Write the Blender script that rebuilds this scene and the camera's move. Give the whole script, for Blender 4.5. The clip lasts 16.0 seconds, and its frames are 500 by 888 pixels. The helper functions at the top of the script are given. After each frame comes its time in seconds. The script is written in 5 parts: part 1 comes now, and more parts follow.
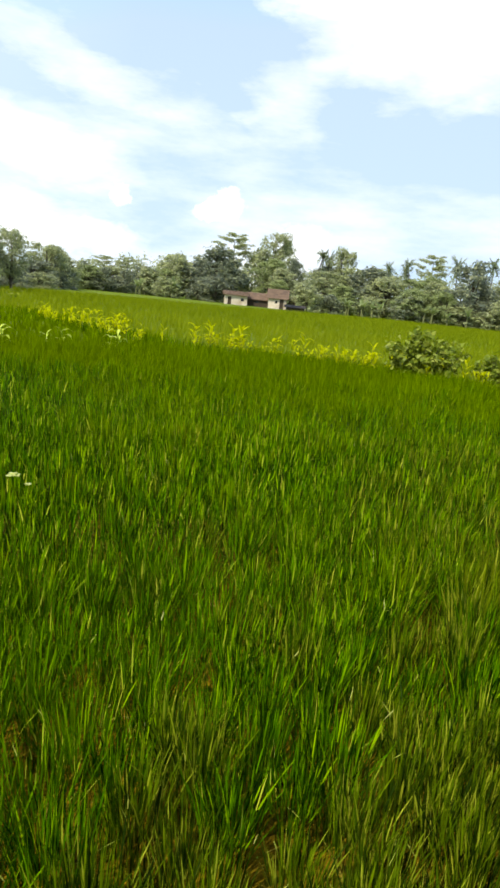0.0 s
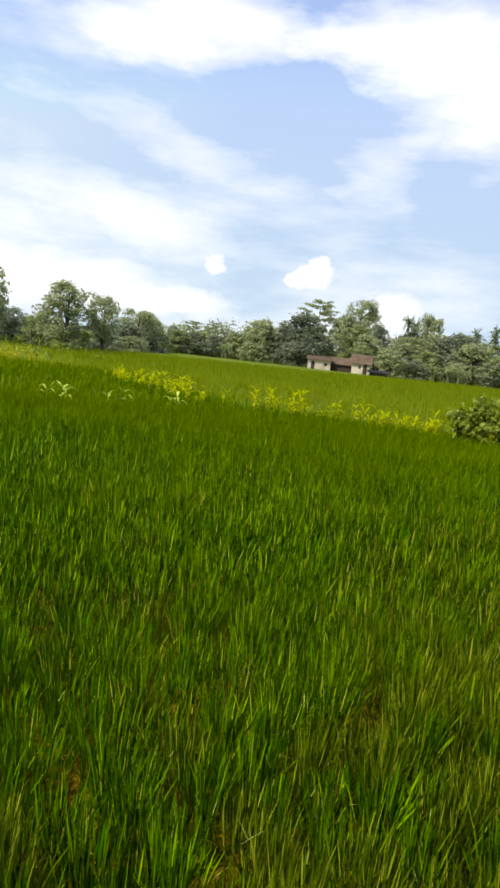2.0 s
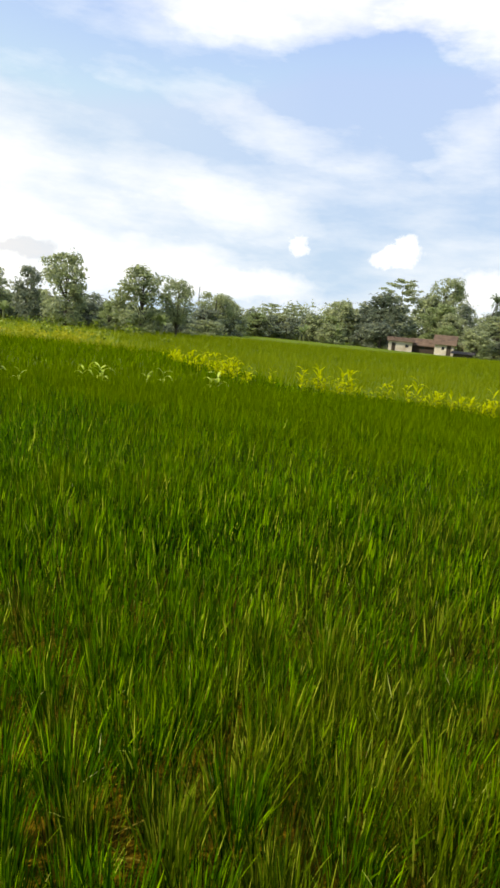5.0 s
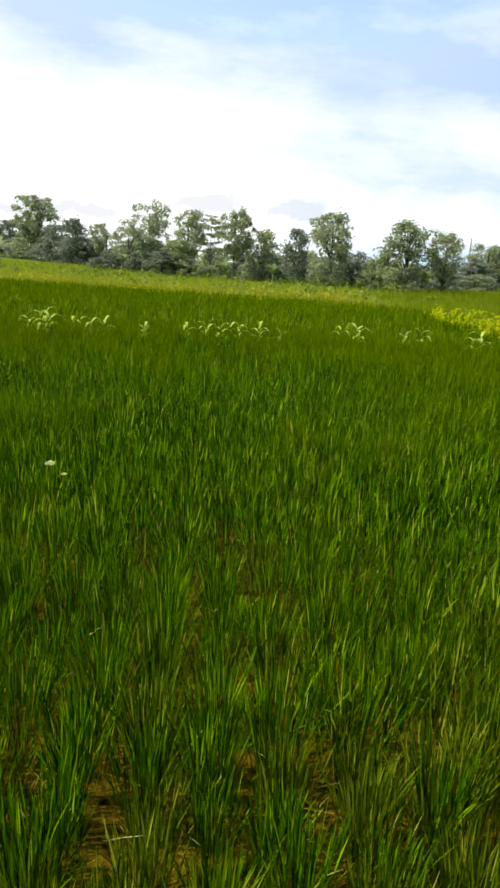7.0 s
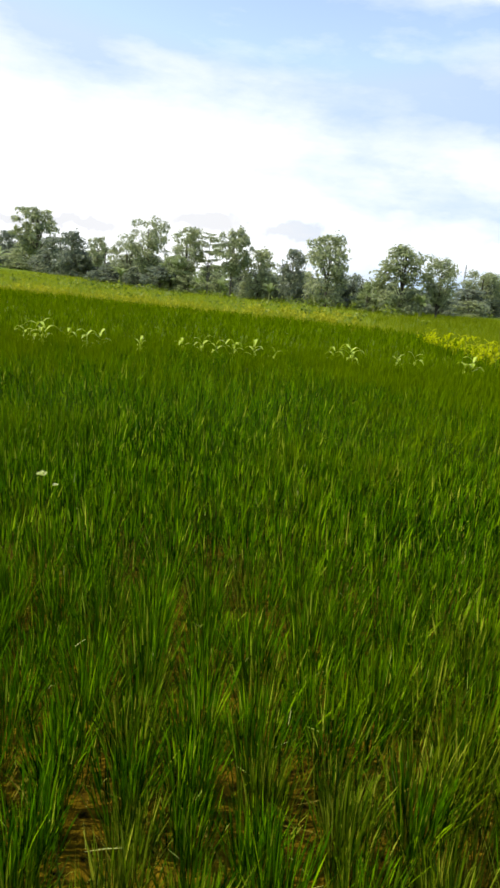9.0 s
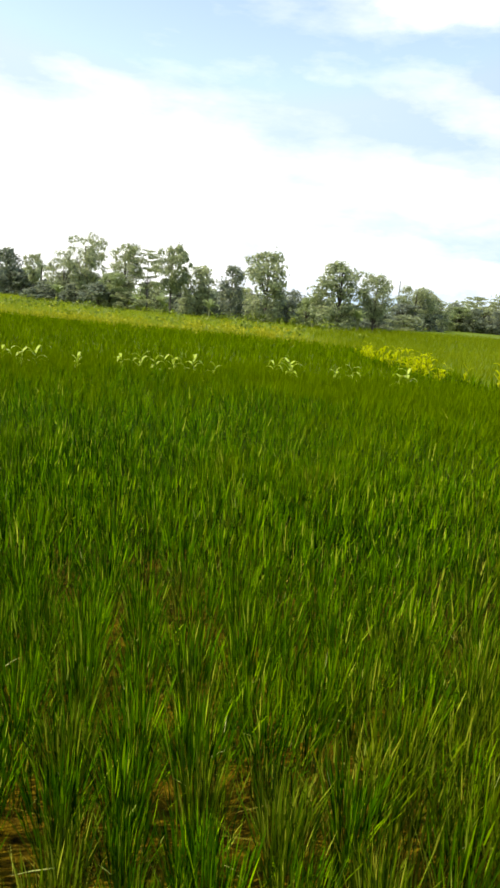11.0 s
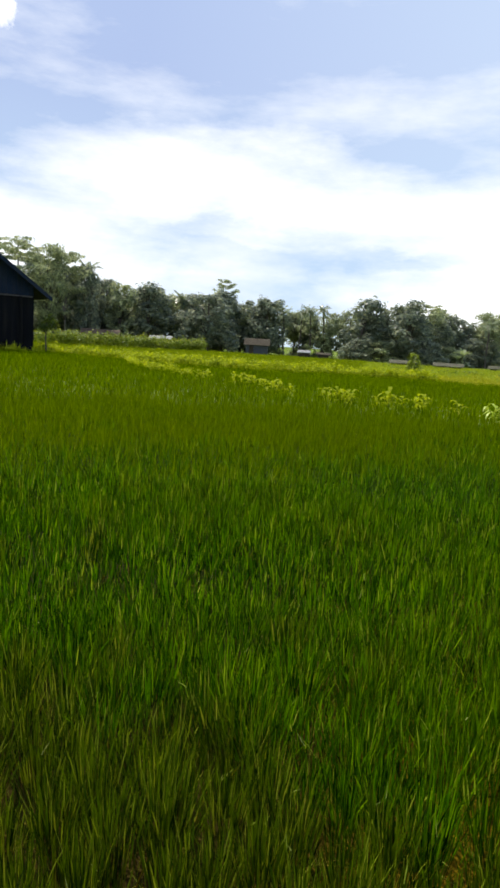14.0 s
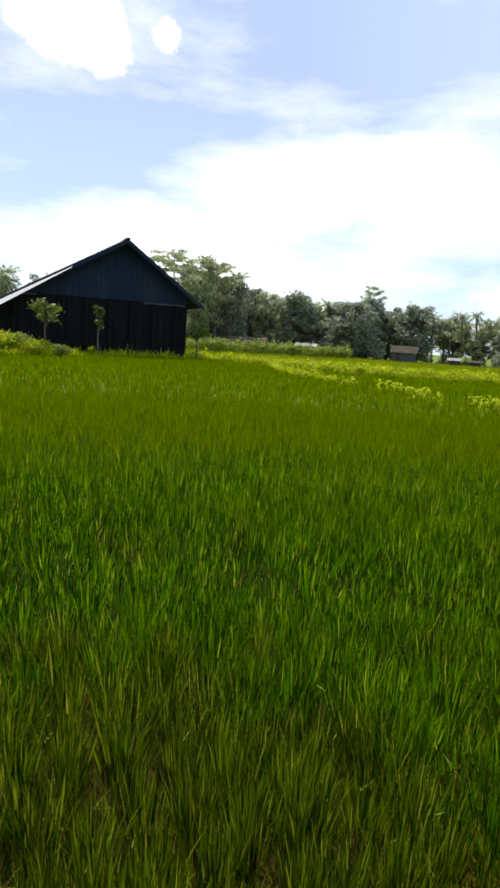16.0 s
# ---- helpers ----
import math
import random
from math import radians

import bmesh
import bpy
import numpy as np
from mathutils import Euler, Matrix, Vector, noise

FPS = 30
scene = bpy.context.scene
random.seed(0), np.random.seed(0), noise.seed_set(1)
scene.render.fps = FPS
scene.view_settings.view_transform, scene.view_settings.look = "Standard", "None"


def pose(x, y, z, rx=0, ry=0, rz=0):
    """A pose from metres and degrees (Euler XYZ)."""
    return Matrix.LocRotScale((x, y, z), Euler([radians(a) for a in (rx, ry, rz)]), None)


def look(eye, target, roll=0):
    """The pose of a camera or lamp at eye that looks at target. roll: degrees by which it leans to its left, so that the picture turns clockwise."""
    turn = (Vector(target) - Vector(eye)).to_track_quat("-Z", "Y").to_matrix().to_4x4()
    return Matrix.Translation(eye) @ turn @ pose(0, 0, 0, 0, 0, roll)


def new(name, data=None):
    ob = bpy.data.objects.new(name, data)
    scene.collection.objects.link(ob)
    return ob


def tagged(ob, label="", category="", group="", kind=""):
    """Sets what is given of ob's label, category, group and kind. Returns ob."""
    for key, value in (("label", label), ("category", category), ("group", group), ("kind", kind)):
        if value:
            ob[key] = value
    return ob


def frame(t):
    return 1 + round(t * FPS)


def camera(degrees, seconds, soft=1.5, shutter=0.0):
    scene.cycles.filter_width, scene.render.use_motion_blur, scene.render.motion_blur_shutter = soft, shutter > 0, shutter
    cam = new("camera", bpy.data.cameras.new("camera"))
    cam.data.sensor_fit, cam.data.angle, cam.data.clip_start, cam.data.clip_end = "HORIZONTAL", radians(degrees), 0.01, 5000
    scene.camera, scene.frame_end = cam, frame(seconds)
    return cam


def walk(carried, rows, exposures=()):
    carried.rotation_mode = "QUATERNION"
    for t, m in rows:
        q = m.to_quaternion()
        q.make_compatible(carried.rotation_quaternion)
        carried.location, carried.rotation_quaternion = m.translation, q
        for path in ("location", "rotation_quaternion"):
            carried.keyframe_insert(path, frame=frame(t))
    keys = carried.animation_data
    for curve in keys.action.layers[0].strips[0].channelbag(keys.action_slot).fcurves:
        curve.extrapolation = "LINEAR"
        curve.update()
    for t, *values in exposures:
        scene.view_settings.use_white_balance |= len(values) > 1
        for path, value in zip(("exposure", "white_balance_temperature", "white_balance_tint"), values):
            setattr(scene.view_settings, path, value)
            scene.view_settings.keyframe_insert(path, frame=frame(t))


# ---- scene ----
cam = camera(41.97, 16.0, soft=2.9)


def view(x, y, z, turn, tilt, lean):
    """A camera pose: metres, then degrees to the left of +y, up, and lean."""
    return pose(x, y, z, 90 + tilt, 0, turn) @ pose(0, 0, 0, 0, 0, lean)


walk(cam, [
    (0.0, view(-1.163, -0.697, 1.508, -0.00, -12.72, 5.90)),
    (0.5, view(-0.998, -0.653, 1.498, -2.50, -11.42, 7.37)),
    (0.6, view(-0.953, -0.648, 1.452, -1.23, -9.55, 7.87)),
    (1.0, view(-0.871, -0.585, 1.561, -4.31, -12.94, 8.55)),
    (1.5, view(-0.757, -0.513, 1.543, 0.01, -14.87, 3.98)),
    (1.9, view(-0.597, -0.502, 1.555, 10.53, -6.37, 6.09)),
    (2.0, view(-0.569, -0.489, 1.570, 8.02, -8.05, 6.44)),
    (2.3, view(-0.470, -0.471, 1.529, 5.67, -10.14, 5.80)),
    (2.5, view(-0.415, -0.424, 1.528, 3.55, -9.73, 6.10)),
    (3.0, view(-0.274, -0.234, 1.534, 1.59, -10.77, 7.48)),
    (3.2, view(-0.237, -0.159, 1.571, 3.02, -11.87, 6.08)),
    (5.3, view(0.226, 0.223, 1.558, 18.88, -10.74, 8.35)),
    (5.5, view(0.265, 0.247, 1.569, 22.45, -12.63, 9.58)),
    (5.7, view(0.276, 0.262, 1.550, 28.30, -13.24, 8.56)),
    (6.0, view(0.286, 0.297, 1.597, 37.35, -14.06, 6.97)),
    (6.5, view(0.210, 0.311, 1.580, 38.41, -14.40, 3.36)),
    (7.0, view(0.237, 0.260, 1.588, 37.80, -15.49, 3.24)),
    (7.5, view(0.259, 0.202, 1.606, 48.91, -15.16, 4.11)),
    (8.0, view(0.254, 0.210, 1.607, 54.60, -15.07, 4.25)),
    (8.5, view(0.244, 0.236, 1.600, 48.66, -14.99, 4.77)),
    (8.7, view(0.246, 0.237, 1.598, 43.40, -14.55, 5.15)),
    (10.8, view(0.336, 0.243, 1.566, 26.31, -12.80, 4.89)),
    (11.0, view(0.302, 0.252, 1.575, 32.26, -12.14, 4.83)),
    (11.5, view(0.245, 0.231, 1.596, 42.47, -12.68, 3.40)),
    (12.0, view(0.229, 0.227, 1.594, 48.89, -13.16, 3.61)),
    (12.5, view(0.230, 0.240, 1.598, 56.04, -12.02, 4.23)),
    (13.0, view(0.239, 0.221, 1.604, 69.27, -10.25, 3.34)),
    (13.5, view(0.231, 0.213, 1.620, 88.76, -9.58, 3.27)),
    (14.0, view(0.207, 0.193, 1.598, 99.58, -8.67, 3.72)),
    (14.5, view(0.193, 0.201, 1.583, 107.41, -8.63, 3.23)),
    (15.0, view(0.191, 0.210, 1.576, 110.75, -8.44, 3.14)),
    (15.5, view(0.195, 0.205, 1.572, 110.86, -8.03, 3.61)),
    (16.0, view(0.187, 0.169, 1.562, 112.15, -8.80, 3.69)),
], exposures=[(0.0, 0.22, 6800, 10), (0.5, 0.22, 6800, 10), (1.0, 0.08, 6800, 10), (1.5, 0.46, 6800, 10), (2.0, -0.04, 6900, 10), (3.0, -0.05, 6900, 10), (5.5, -0.05, 7000, 10),
    (6.5, -0.05, 6600, 10), (7.5, 0.05, 6500, 10), (8.0, 0.1, 6500, 10), (8.5, -0.05, 6500, 10), (10.8, 0.25, 6900, 10), (11.5, -0.02, 6600, 10), (12.5, -0.12, 6500, 10),
    (13.0, -0.17, 6600, 10), (13.5, -0.1, 6600, 10), (14.5, 0.12, 6700, 10), (16.0, 0.25, 6700, 10)])

# ---- light: high sun ahead to the left, thin bright cloud ----
SUN_TURN, SUN_UP = 138.0, 52.0


def polar(turn, d, z=0.0):
    """A place d metres off at so many degrees to the left of +y."""
    a = radians(turn)
    return Vector((-math.sin(a) * d, math.cos(a) * d, z))


class Nodes:
    """Short calls for building a node tree."""

    def __init__(self, tree):
        self.tree = tree
        tree.nodes.clear()

    def add(self, kind, **inputs):
        n = self.tree.nodes.new(kind)
        for key, value in inputs.items():
            self.put(n.inputs[int(key[1:]) if key[0] == "i" and key[1:].isdigit() else key.replace("_", " ")], value)
        return n

    def put(self, socket, value):
        if isinstance(value, bpy.types.NodeSocket):
            self.tree.links.new(value, socket)
        else:
            socket.default_value = value

    def math(self, op, a, b=0.0, c=0.0, clamp=False):
        n = self.tree.nodes.new("ShaderNodeMath")
        n.operation, n.use_clamp = op, clamp
        for s, v in zip(n.inputs, (a, b, c)):
            self.put(s, v)
        return n.outputs[0]

    def ramp(self, fac, stops):
        n = self.tree.nodes.new("ShaderNodeValToRGB")
        self.put(n.inputs[0], fac)
        while len(n.color_ramp.elements) < len(stops):
            n.color_ramp.elements.new(0.5)
        for e, (p, col) in zip(n.color_ramp.elements, stops):
            e.position, e.color = p, (*col, 1)
        return n.outputs[0]

    def mix(self, fac, a, b, blend="MIX"):
        n = self.tree.nodes.new("ShaderNodeMix")
        n.data_type, n.blend_type = "RGBA", blend
        self.put(n.inputs[0], fac)
        self.put(n.inputs[6], a if isinstance(a, bpy.types.NodeSocket) else (*a, 1))
        self.put(n.inputs[7], b if isinstance(b, bpy.types.NodeSocket) else (*b, 1))
        return n.outputs[2]

    def noise(self, vector, scale, detail=4.0, rough=0.55, out=0):
        n = self.add("ShaderNodeTexNoise", Scale=scale, Detail=detail, Roughness=rough)
        if vector is not None:
            self.put(n.inputs["Vector"], vector)
        return n.outputs[out]


world = bpy.data.worlds.new("sky")
scene.world = world
world.use_nodes = True
N = Nodes(world.node_tree)
sky = N.add("ShaderNodeTexSky")
sky.sky_type, sky.sun_disc = "NISHITA", False
sky.sun_elevation, sky.sun_rotation = radians(SUN_UP), radians(-SUN_TURN)
sky.air_density, sky.dust_density, sky.ozone_density = 1.0, 0.6, 2.0
where = N.add("ShaderNodeTexCoord").outputs["Generated"]
sep = N.add("ShaderNodeSeparateXYZ", i0=where)
turn = N.math("MULTIPLY", N.math("ARCTAN2", N.math("MULTIPLY", sep.outputs[0], -1.0), sep.outputs[1]), 57.2958)
rise = N.math("MULTIPLY", N.math("ARCSINE", sep.outputs[2]), 57.2958)
flat = N.add("ShaderNodeMapping", Vector=where, Scale=(1.0, 1.0, 2.6)).outputs[0]
ruffle = N.noise(flat, 7.0, 6.0, 0.6)
ruffle2 = N.noise(flat, 5.3, 6.0, 0.6)
wisp = N.noise(N.add("ShaderNodeMapping", Vector=where, Rotation=(0.12, 0.25, 0.4), Scale=(0.9, 0.9, 3.2)).outputs[0], 3.2, 7.0, 0.6)
turn_w = N.math("ADD", turn, N.math("MULTIPLY", N.math("SUBTRACT", ruffle, 0.5), 14.0))
rise_w = N.math("ADD", rise, N.math("MULTIPLY", N.math("SUBTRACT", ruffle2, 0.5), 6.5))
# cloud banks: turn, rise, half width, half height, tilt, weight, whether ruffled
BANKS = [
    (-12, 20.5, 15, 6.4, 4, 1.0), (0.0, 15.5, 5.0, 4.2, -20, 0.42), (18.5, 16.2, 13, 2.4, 12, 0.42), (20, 10.0, 11, 2.6, 10, 0.38), (-1, 24.8, 9, 4.0, -6, 0.9),
    (60, 4.5, 36, 13.0, 0, 1.3), (102, 12.8, 20, 5.0, 3, 0.8), (122, 7, 16, 4.5, 0, 0.6), (14, 24, 15, 3.2, 0, 0.8),
    (21, 4.0, 10, 2.6, 0, 0.5), (97, 9.6, 13, 1.1, -2, -0.24), (84, 8.2, 9, 0.9, -2, -0.24),
]
PUFFS = [
    (128.8, 23.0, 5.0, 3.2, 8, 1.3), (126.0, 21.3, 2.6, 2.0, 20, 1.0), (120.9, 22.7, 1.1, 1.3, -20, 0.8), (133, 12.4, 2.2, 1.1, 0, 0.25), (12.8, 6.8, 1.05, 1.05, 0, 0.6),
    (4.6, 6.7, 2.6, 1.0, -14, 0.85), (4.0, 7.5, 1.3, 1.1, -30, 0.85), (-2.6, 4.6, 2.6, 1.7, 0, 0.5), (15.5, 3.4, 6.0, 1.5, 0, 0.4),
]
cover = N.math("MULTIPLY", N.math("SUBTRACT", wisp, 0.49), 2.2)
for banks, tw, rw, edge in ((BANKS, turn_w, rise_w, 1.0), (PUFFS, N.math("ADD", turn, N.math("MULTIPLY", N.math("SUBTRACT", N.noise(where, 30.0, 7.0, 0.7), 0.5), 3.0)),
                                                          N.math("ADD", rise, N.math("MULTIPLY", N.math("SUBTRACT", N.noise(where, 31.0, 7.0, 0.66), 0.5), 2.0)), 1.5)):
    for ta, ra, wa, ha, tilt, weight in banks:
        ca, sa = math.cos(radians(tilt)), math.sin(radians(tilt))
        du, dv = N.math("SUBTRACT", tw, float(ta)), N.math("SUBTRACT", rw, float(ra))
        pu = N.math("ADD", N.math("MULTIPLY", du, ca / wa), N.math("MULTIPLY", dv, sa / wa))
        pv = N.math("SUBTRACT", N.math("MULTIPLY", dv, ca / ha), N.math("MULTIPLY", du, sa / ha))
        r2 = N.math("ADD", N.math("MULTIPLY", pu, pu), N.math("MULTIPLY", pv, pv))
        lump = N.math("MULTIPLY", N.math("SUBTRACT", 1.0, r2), edge, clamp=True)
        cover = N.math("MULTIPLY_ADD", lump, float(weight), cover)
haze = N.math("MULTIPLY", N.math("SUBTRACT", 1.0, N.math("DIVIDE", N.math("ABSOLUTE", rise), 14.0), clamp=True), 0.32)
cover = N.math("ADD", cover, haze)
cover = N.math("MAXIMUM", N.math("MINIMUM", cover, 1.0), 0.0)
cap = N.add("ShaderNodeVectorMath")
cap.operation = "MINIMUM"
N.put(cap.inputs[0], N.mix(1.0, sky.outputs[0], (2.9, 2.5, 2.45), "MULTIPLY"))
height = N.math("DIVIDE", N.math("SUBTRACT", rise, 5.0), 15.0, clamp=True)
N.put(cap.inputs[1], N.mix(height, (4.8, 6.4, 8.4), N.mix(N.math("DIVIDE", N.math("SUBTRACT", turn, 60.0), 50.0, clamp=True), N.mix(N.math("DIVIDE", N.math("SUBTRACT", turn, 12.0), 20.0, clamp=True), (4.35, 5.8, 8.8), (5.6, 6.9, 8.8)), (3.8, 4.85, 7.4))))
blue = cap.outputs[0]
white = N.mix(ruffle2, (9.2, 9.4, 9.6), (11.2, 11.4, 11.6))
# grey undersides of small clouds low over the trees: turn, rise, half width, half height
tuft_t = N.math("ADD", turn, N.math("MULTIPLY", N.math("SUBTRACT", N.noise(where, 26.0, 4.0), 0.5), 7.0))
tuft_r = N.math("ADD", rise, N.math("MULTIPLY", N.math("SUBTRACT", N.noise(where, 31.0, 4.0), 0.5), 2.4))
grey = 0.0
for ta, ra, wa, ha in ((42.5, 4.6, 4.6, 0.95), (34.9, 4.3, 3.4, 0.85), (53.5, 3.4, 5.5, 0.6), (62.0, 3.7, 4.0, 0.6), (58.5, 3.3, 2.5, 0.45)):
    du, dv = N.math("DIVIDE", N.math("SUBTRACT", tuft_t, ta), wa), N.math("DIVIDE", N.math("SUBTRACT", tuft_r, ra), ha)
    grey = N.math("ADD", N.math("SUBTRACT", 1.0, N.math("ADD", N.math("MULTIPLY", du, du), N.math("MULTIPLY", dv, dv)), clamp=True), grey)
white = N.mix(N.math("MINIMUM", grey, 0.65), white, (6.4, 6.5, 6.9))
bg = N.add("ShaderNodeBackground", Color=N.mix(cover, blue, white), Strength=0.12)
out = N.add("ShaderNodeOutputWorld", Surface=bg.outputs[0])

sun = bpy.data.lights.new("sun", "SUN")
sun.energy, sun.angle, sun.color = 5.0, radians(0.6), (1.0, 0.95, 0.86)
new("sun", sun).matrix_world = look(polar(SUN_TURN, 30 * math.cos(radians(SUN_UP)), 30 * math.sin(radians(SUN_UP))), (0, 0, 0))
scene.view_settings.exposure = 0.0

# ---- materials ----
def material(name):
    m = bpy.data.materials.new(name)
    m.use_nodes = True
    return m, Nodes(m.node_tree)


def leafy(name, stops, through_light=0.35, rough=0.45, patch=None, patch_size=0.15, gloss=0.4, tip=None, foot=None, glow=(1.25, 1.2, 0.5)):
    """Leaves: each leaf its own tone, thin enough to let light through; patch: a tone that comes and goes over metres."""
    m, n = material(name)
    col = n.ramp(n.add("ShaderNodeNewGeometry").outputs["Random Per Island"], stops)
    place = n.add("ShaderNodeTexCoord").outputs["Object"]
    if patch:
        amount = n.math("MULTIPLY", n.math("SUBTRACT", n.noise(place, patch_size, 3.0), 0.45), 4.0, clamp=True)
        col = n.mix(n.math("MULTIPLY", amount, 0.42), col, patch)
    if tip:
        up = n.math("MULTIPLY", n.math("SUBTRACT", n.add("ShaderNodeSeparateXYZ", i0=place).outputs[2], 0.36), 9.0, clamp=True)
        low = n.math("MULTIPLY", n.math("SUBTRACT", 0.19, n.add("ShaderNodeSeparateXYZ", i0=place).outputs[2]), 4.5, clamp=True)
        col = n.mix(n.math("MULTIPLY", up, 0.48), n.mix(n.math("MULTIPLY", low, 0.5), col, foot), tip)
    else:
        col = n.mix(n.math("MULTIPLY", n.add("ShaderNodeObjectInfo").outputs["Random"], 0.35), col, n.mix(1.0, col, (0.55, 0.62, 0.5), "MULTIPLY"))
    p = n.add("ShaderNodeBsdfPrincipled", Base_Color=col, Roughness=rough)
    p.inputs["Specular IOR Level"].default_value = gloss
    t = n.add("ShaderNodeBsdfTranslucent", Color=n.mix(1.0, col, glow, "MULTIPLY"))
    s = n.add("ShaderNodeMixShader", Fac=through_light)
    n.put(s.inputs[1], p.outputs[0])
    n.put(s.inputs[2], t.outputs[0])
    n.add("ShaderNodeOutputMaterial", Surface=s.outputs[0])
    return m


def solid(name, a, b, scale=6.0, rough=0.8, bump=0.3, stretch=(1, 1, 1), metal=0.0, stain=None, stain_scale=0.7):
    """A rough surface: fine grain between two tones, larger stains and relief."""
    m, n = material(name)
    place = n.add("ShaderNodeMapping", Vector=n.add("ShaderNodeTexCoord").outputs["Object"], Scale=stretch).outputs[0]
    grain = n.noise(place, scale, 6.0, 0.65)
    col = n.mix(n.math("MULTIPLY", n.math("SUBTRACT", grain, 0.3), 2.2, clamp=True), a, b)
    if stain:
        col = n.mix(n.math("MULTIPLY", n.math("SUBTRACT", n.noise(place, stain_scale, 5.0), 0.48), 3.5, clamp=True), col, stain)
    col = n.mix(n.math("MULTIPLY", n.add("ShaderNodeObjectInfo").outputs["Random"], 0.4), col, n.mix(1.0, col, (0.6, 0.6, 0.62), "MULTIPLY"))
    p = n.add("ShaderNodeBsdfPrincipled", Base_Color=col, Roughness=n.math("MULTIPLY_ADD", grain, 0.2, rough - 0.1), Metallic=metal)
    p.inputs["Specular IOR Level"].default_value = 0.5 if rough < 0.6 else 0.15
    n.put(p.inputs["Normal"], n.add("ShaderNodeBump", Strength=bump, Distance=0.02, Height=grain).outputs[0])
    n.add("ShaderNodeOutputMaterial", Surface=p.outputs[0])
    return m


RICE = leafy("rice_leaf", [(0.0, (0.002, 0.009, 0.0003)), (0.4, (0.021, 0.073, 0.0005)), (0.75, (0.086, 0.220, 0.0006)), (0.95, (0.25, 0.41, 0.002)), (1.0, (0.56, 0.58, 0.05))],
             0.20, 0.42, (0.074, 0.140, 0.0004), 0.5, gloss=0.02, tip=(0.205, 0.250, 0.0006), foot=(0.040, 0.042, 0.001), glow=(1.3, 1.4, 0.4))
# same rice farther out: the yellower look of distance put into the colour
RICE_OUT = leafy("rice_leaf_far_tint", [(0.0, (0.036, 0.070, 0.0002)), (0.4, (0.074, 0.142, 0.0004)), (0.75, (0.128, 0.215, 0.0005)), (1.0, (0.21, 0.31, 0.002))],
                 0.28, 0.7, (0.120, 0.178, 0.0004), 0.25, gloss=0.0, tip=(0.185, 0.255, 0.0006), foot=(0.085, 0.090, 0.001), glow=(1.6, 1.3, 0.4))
RICE_OLIVE = leafy("olive_rice_leaf", [(0.0, (0.005, 0.014, 0.0003)), (0.4, (0.038, 0.079, 0.0006)), (0.8, (0.124, 0.188, 0.001)), (1.0, (0.40, 0.42, 0.03))],
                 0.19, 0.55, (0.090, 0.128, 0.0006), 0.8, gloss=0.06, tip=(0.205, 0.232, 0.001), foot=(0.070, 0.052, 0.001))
# pale leaf tips that paint the sun's glints on bent leaves
GLINT_TIP = leafy("leaf_glint", [(0.0, (0.26, 0.34, 0.02)), (0.8, (0.46, 0.50, 0.08)), (1.0, (0.60, 0.60, 0.20))], 0.3, 0.5, gloss=0.2)
RICE_FAR = leafy("rice_leaf_light", [(0.0, (0.15, 0.205, 0.004)), (0.5, (0.205, 0.262, 0.005)), (1.0, (0.27, 0.315, 0.010))], 0.4, 0.8, (0.23, 0.27, 0.006), 0.06, gloss=0.05)
STRAW = leafy("dry_leaf", [(0.0, (0.09, 0.07, 0.003)), (0.5, (0.22, 0.17, 0.007)), (1.0, (0.42, 0.34, 0.05))], 0.25, 0.7, gloss=0.05)
FALLOW = leafy("fallow_grass", [(0.0, (0.22, 0.25, 0.008)), (0.5, (0.36, 0.36, 0.016)), (1.0, (0.55, 0.51, 0.06))], 0.4, 0.7, (0.43, 0.37, 0.018), 0.10, gloss=0.05)
MEADOW = leafy("meadow_grass", [(0.0, (0.24, 0.30, 0.014)), (0.5, (0.29, 0.35, 0.022)), (1.0, (0.36, 0.41, 0.04))], 0.4, 0.7, (0.38, 0.39, 0.018), 0.10, gloss=0.05)
BUND = leafy("bund_grass", [(0.0, (0.20, 0.27, 0.006)), (0.5, (0.36, 0.42, 0.010)), (1.0, (0.58, 0.60, 0.04))], 0.45, 0.7, gloss=0.08)
MAIZE = leafy("yellowing_maize_leaf", [(0.0, (0.10, 0.20, 0.004)), (0.3, (0.33, 0.42, 0.003)), (0.6, (0.56, 0.59, 0.004)), (1.0, (0.72, 0.71, 0.05))], 0.5, 0.6, gloss=0.05)
MAIZE_STALK = solid("maize_stalk", (0.20, 0.26, 0.02), (0.30, 0.32, 0.04), 8.0, 0.6)
SEDGE = leafy("pale_reed_leaf", [(0.0, (0.24, 0.37, 0.01)), (0.5, (0.43, 0.54, 0.03)), (1.0, (0.62, 0.69, 0.11))], 0.2, 0.45, gloss=0.35)
SHRUB_LEAF = leafy("shrub_leaf", [(0.0, (0.10, 0.15, 0.010)), (0.6, (0.22, 0.28, 0.025)), (1.0, (0.40, 0.44, 0.07))], 0.35, 0.5, gloss=0.2)
# treeline leaves are paled and greyed: distance haze put into their colours
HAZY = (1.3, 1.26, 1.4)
LEAF_MID = leafy("hazed_tree_leaf", [(0.0, (0.20, 0.235, 0.125)), (0.5, (0.34, 0.38, 0.185)), (1.0, (0.54, 0.57, 0.26))], 0.5, 0.46, gloss=0.4, glow=HAZY)
LEAF_DARK = leafy("hazed_dark_tree_leaf", [(0.0, (0.12, 0.155, 0.108)), (0.6, (0.22, 0.255, 0.160)), (1.0, (0.40, 0.42, 0.225))], 0.5, 0.46, gloss=0.4, glow=HAZY)
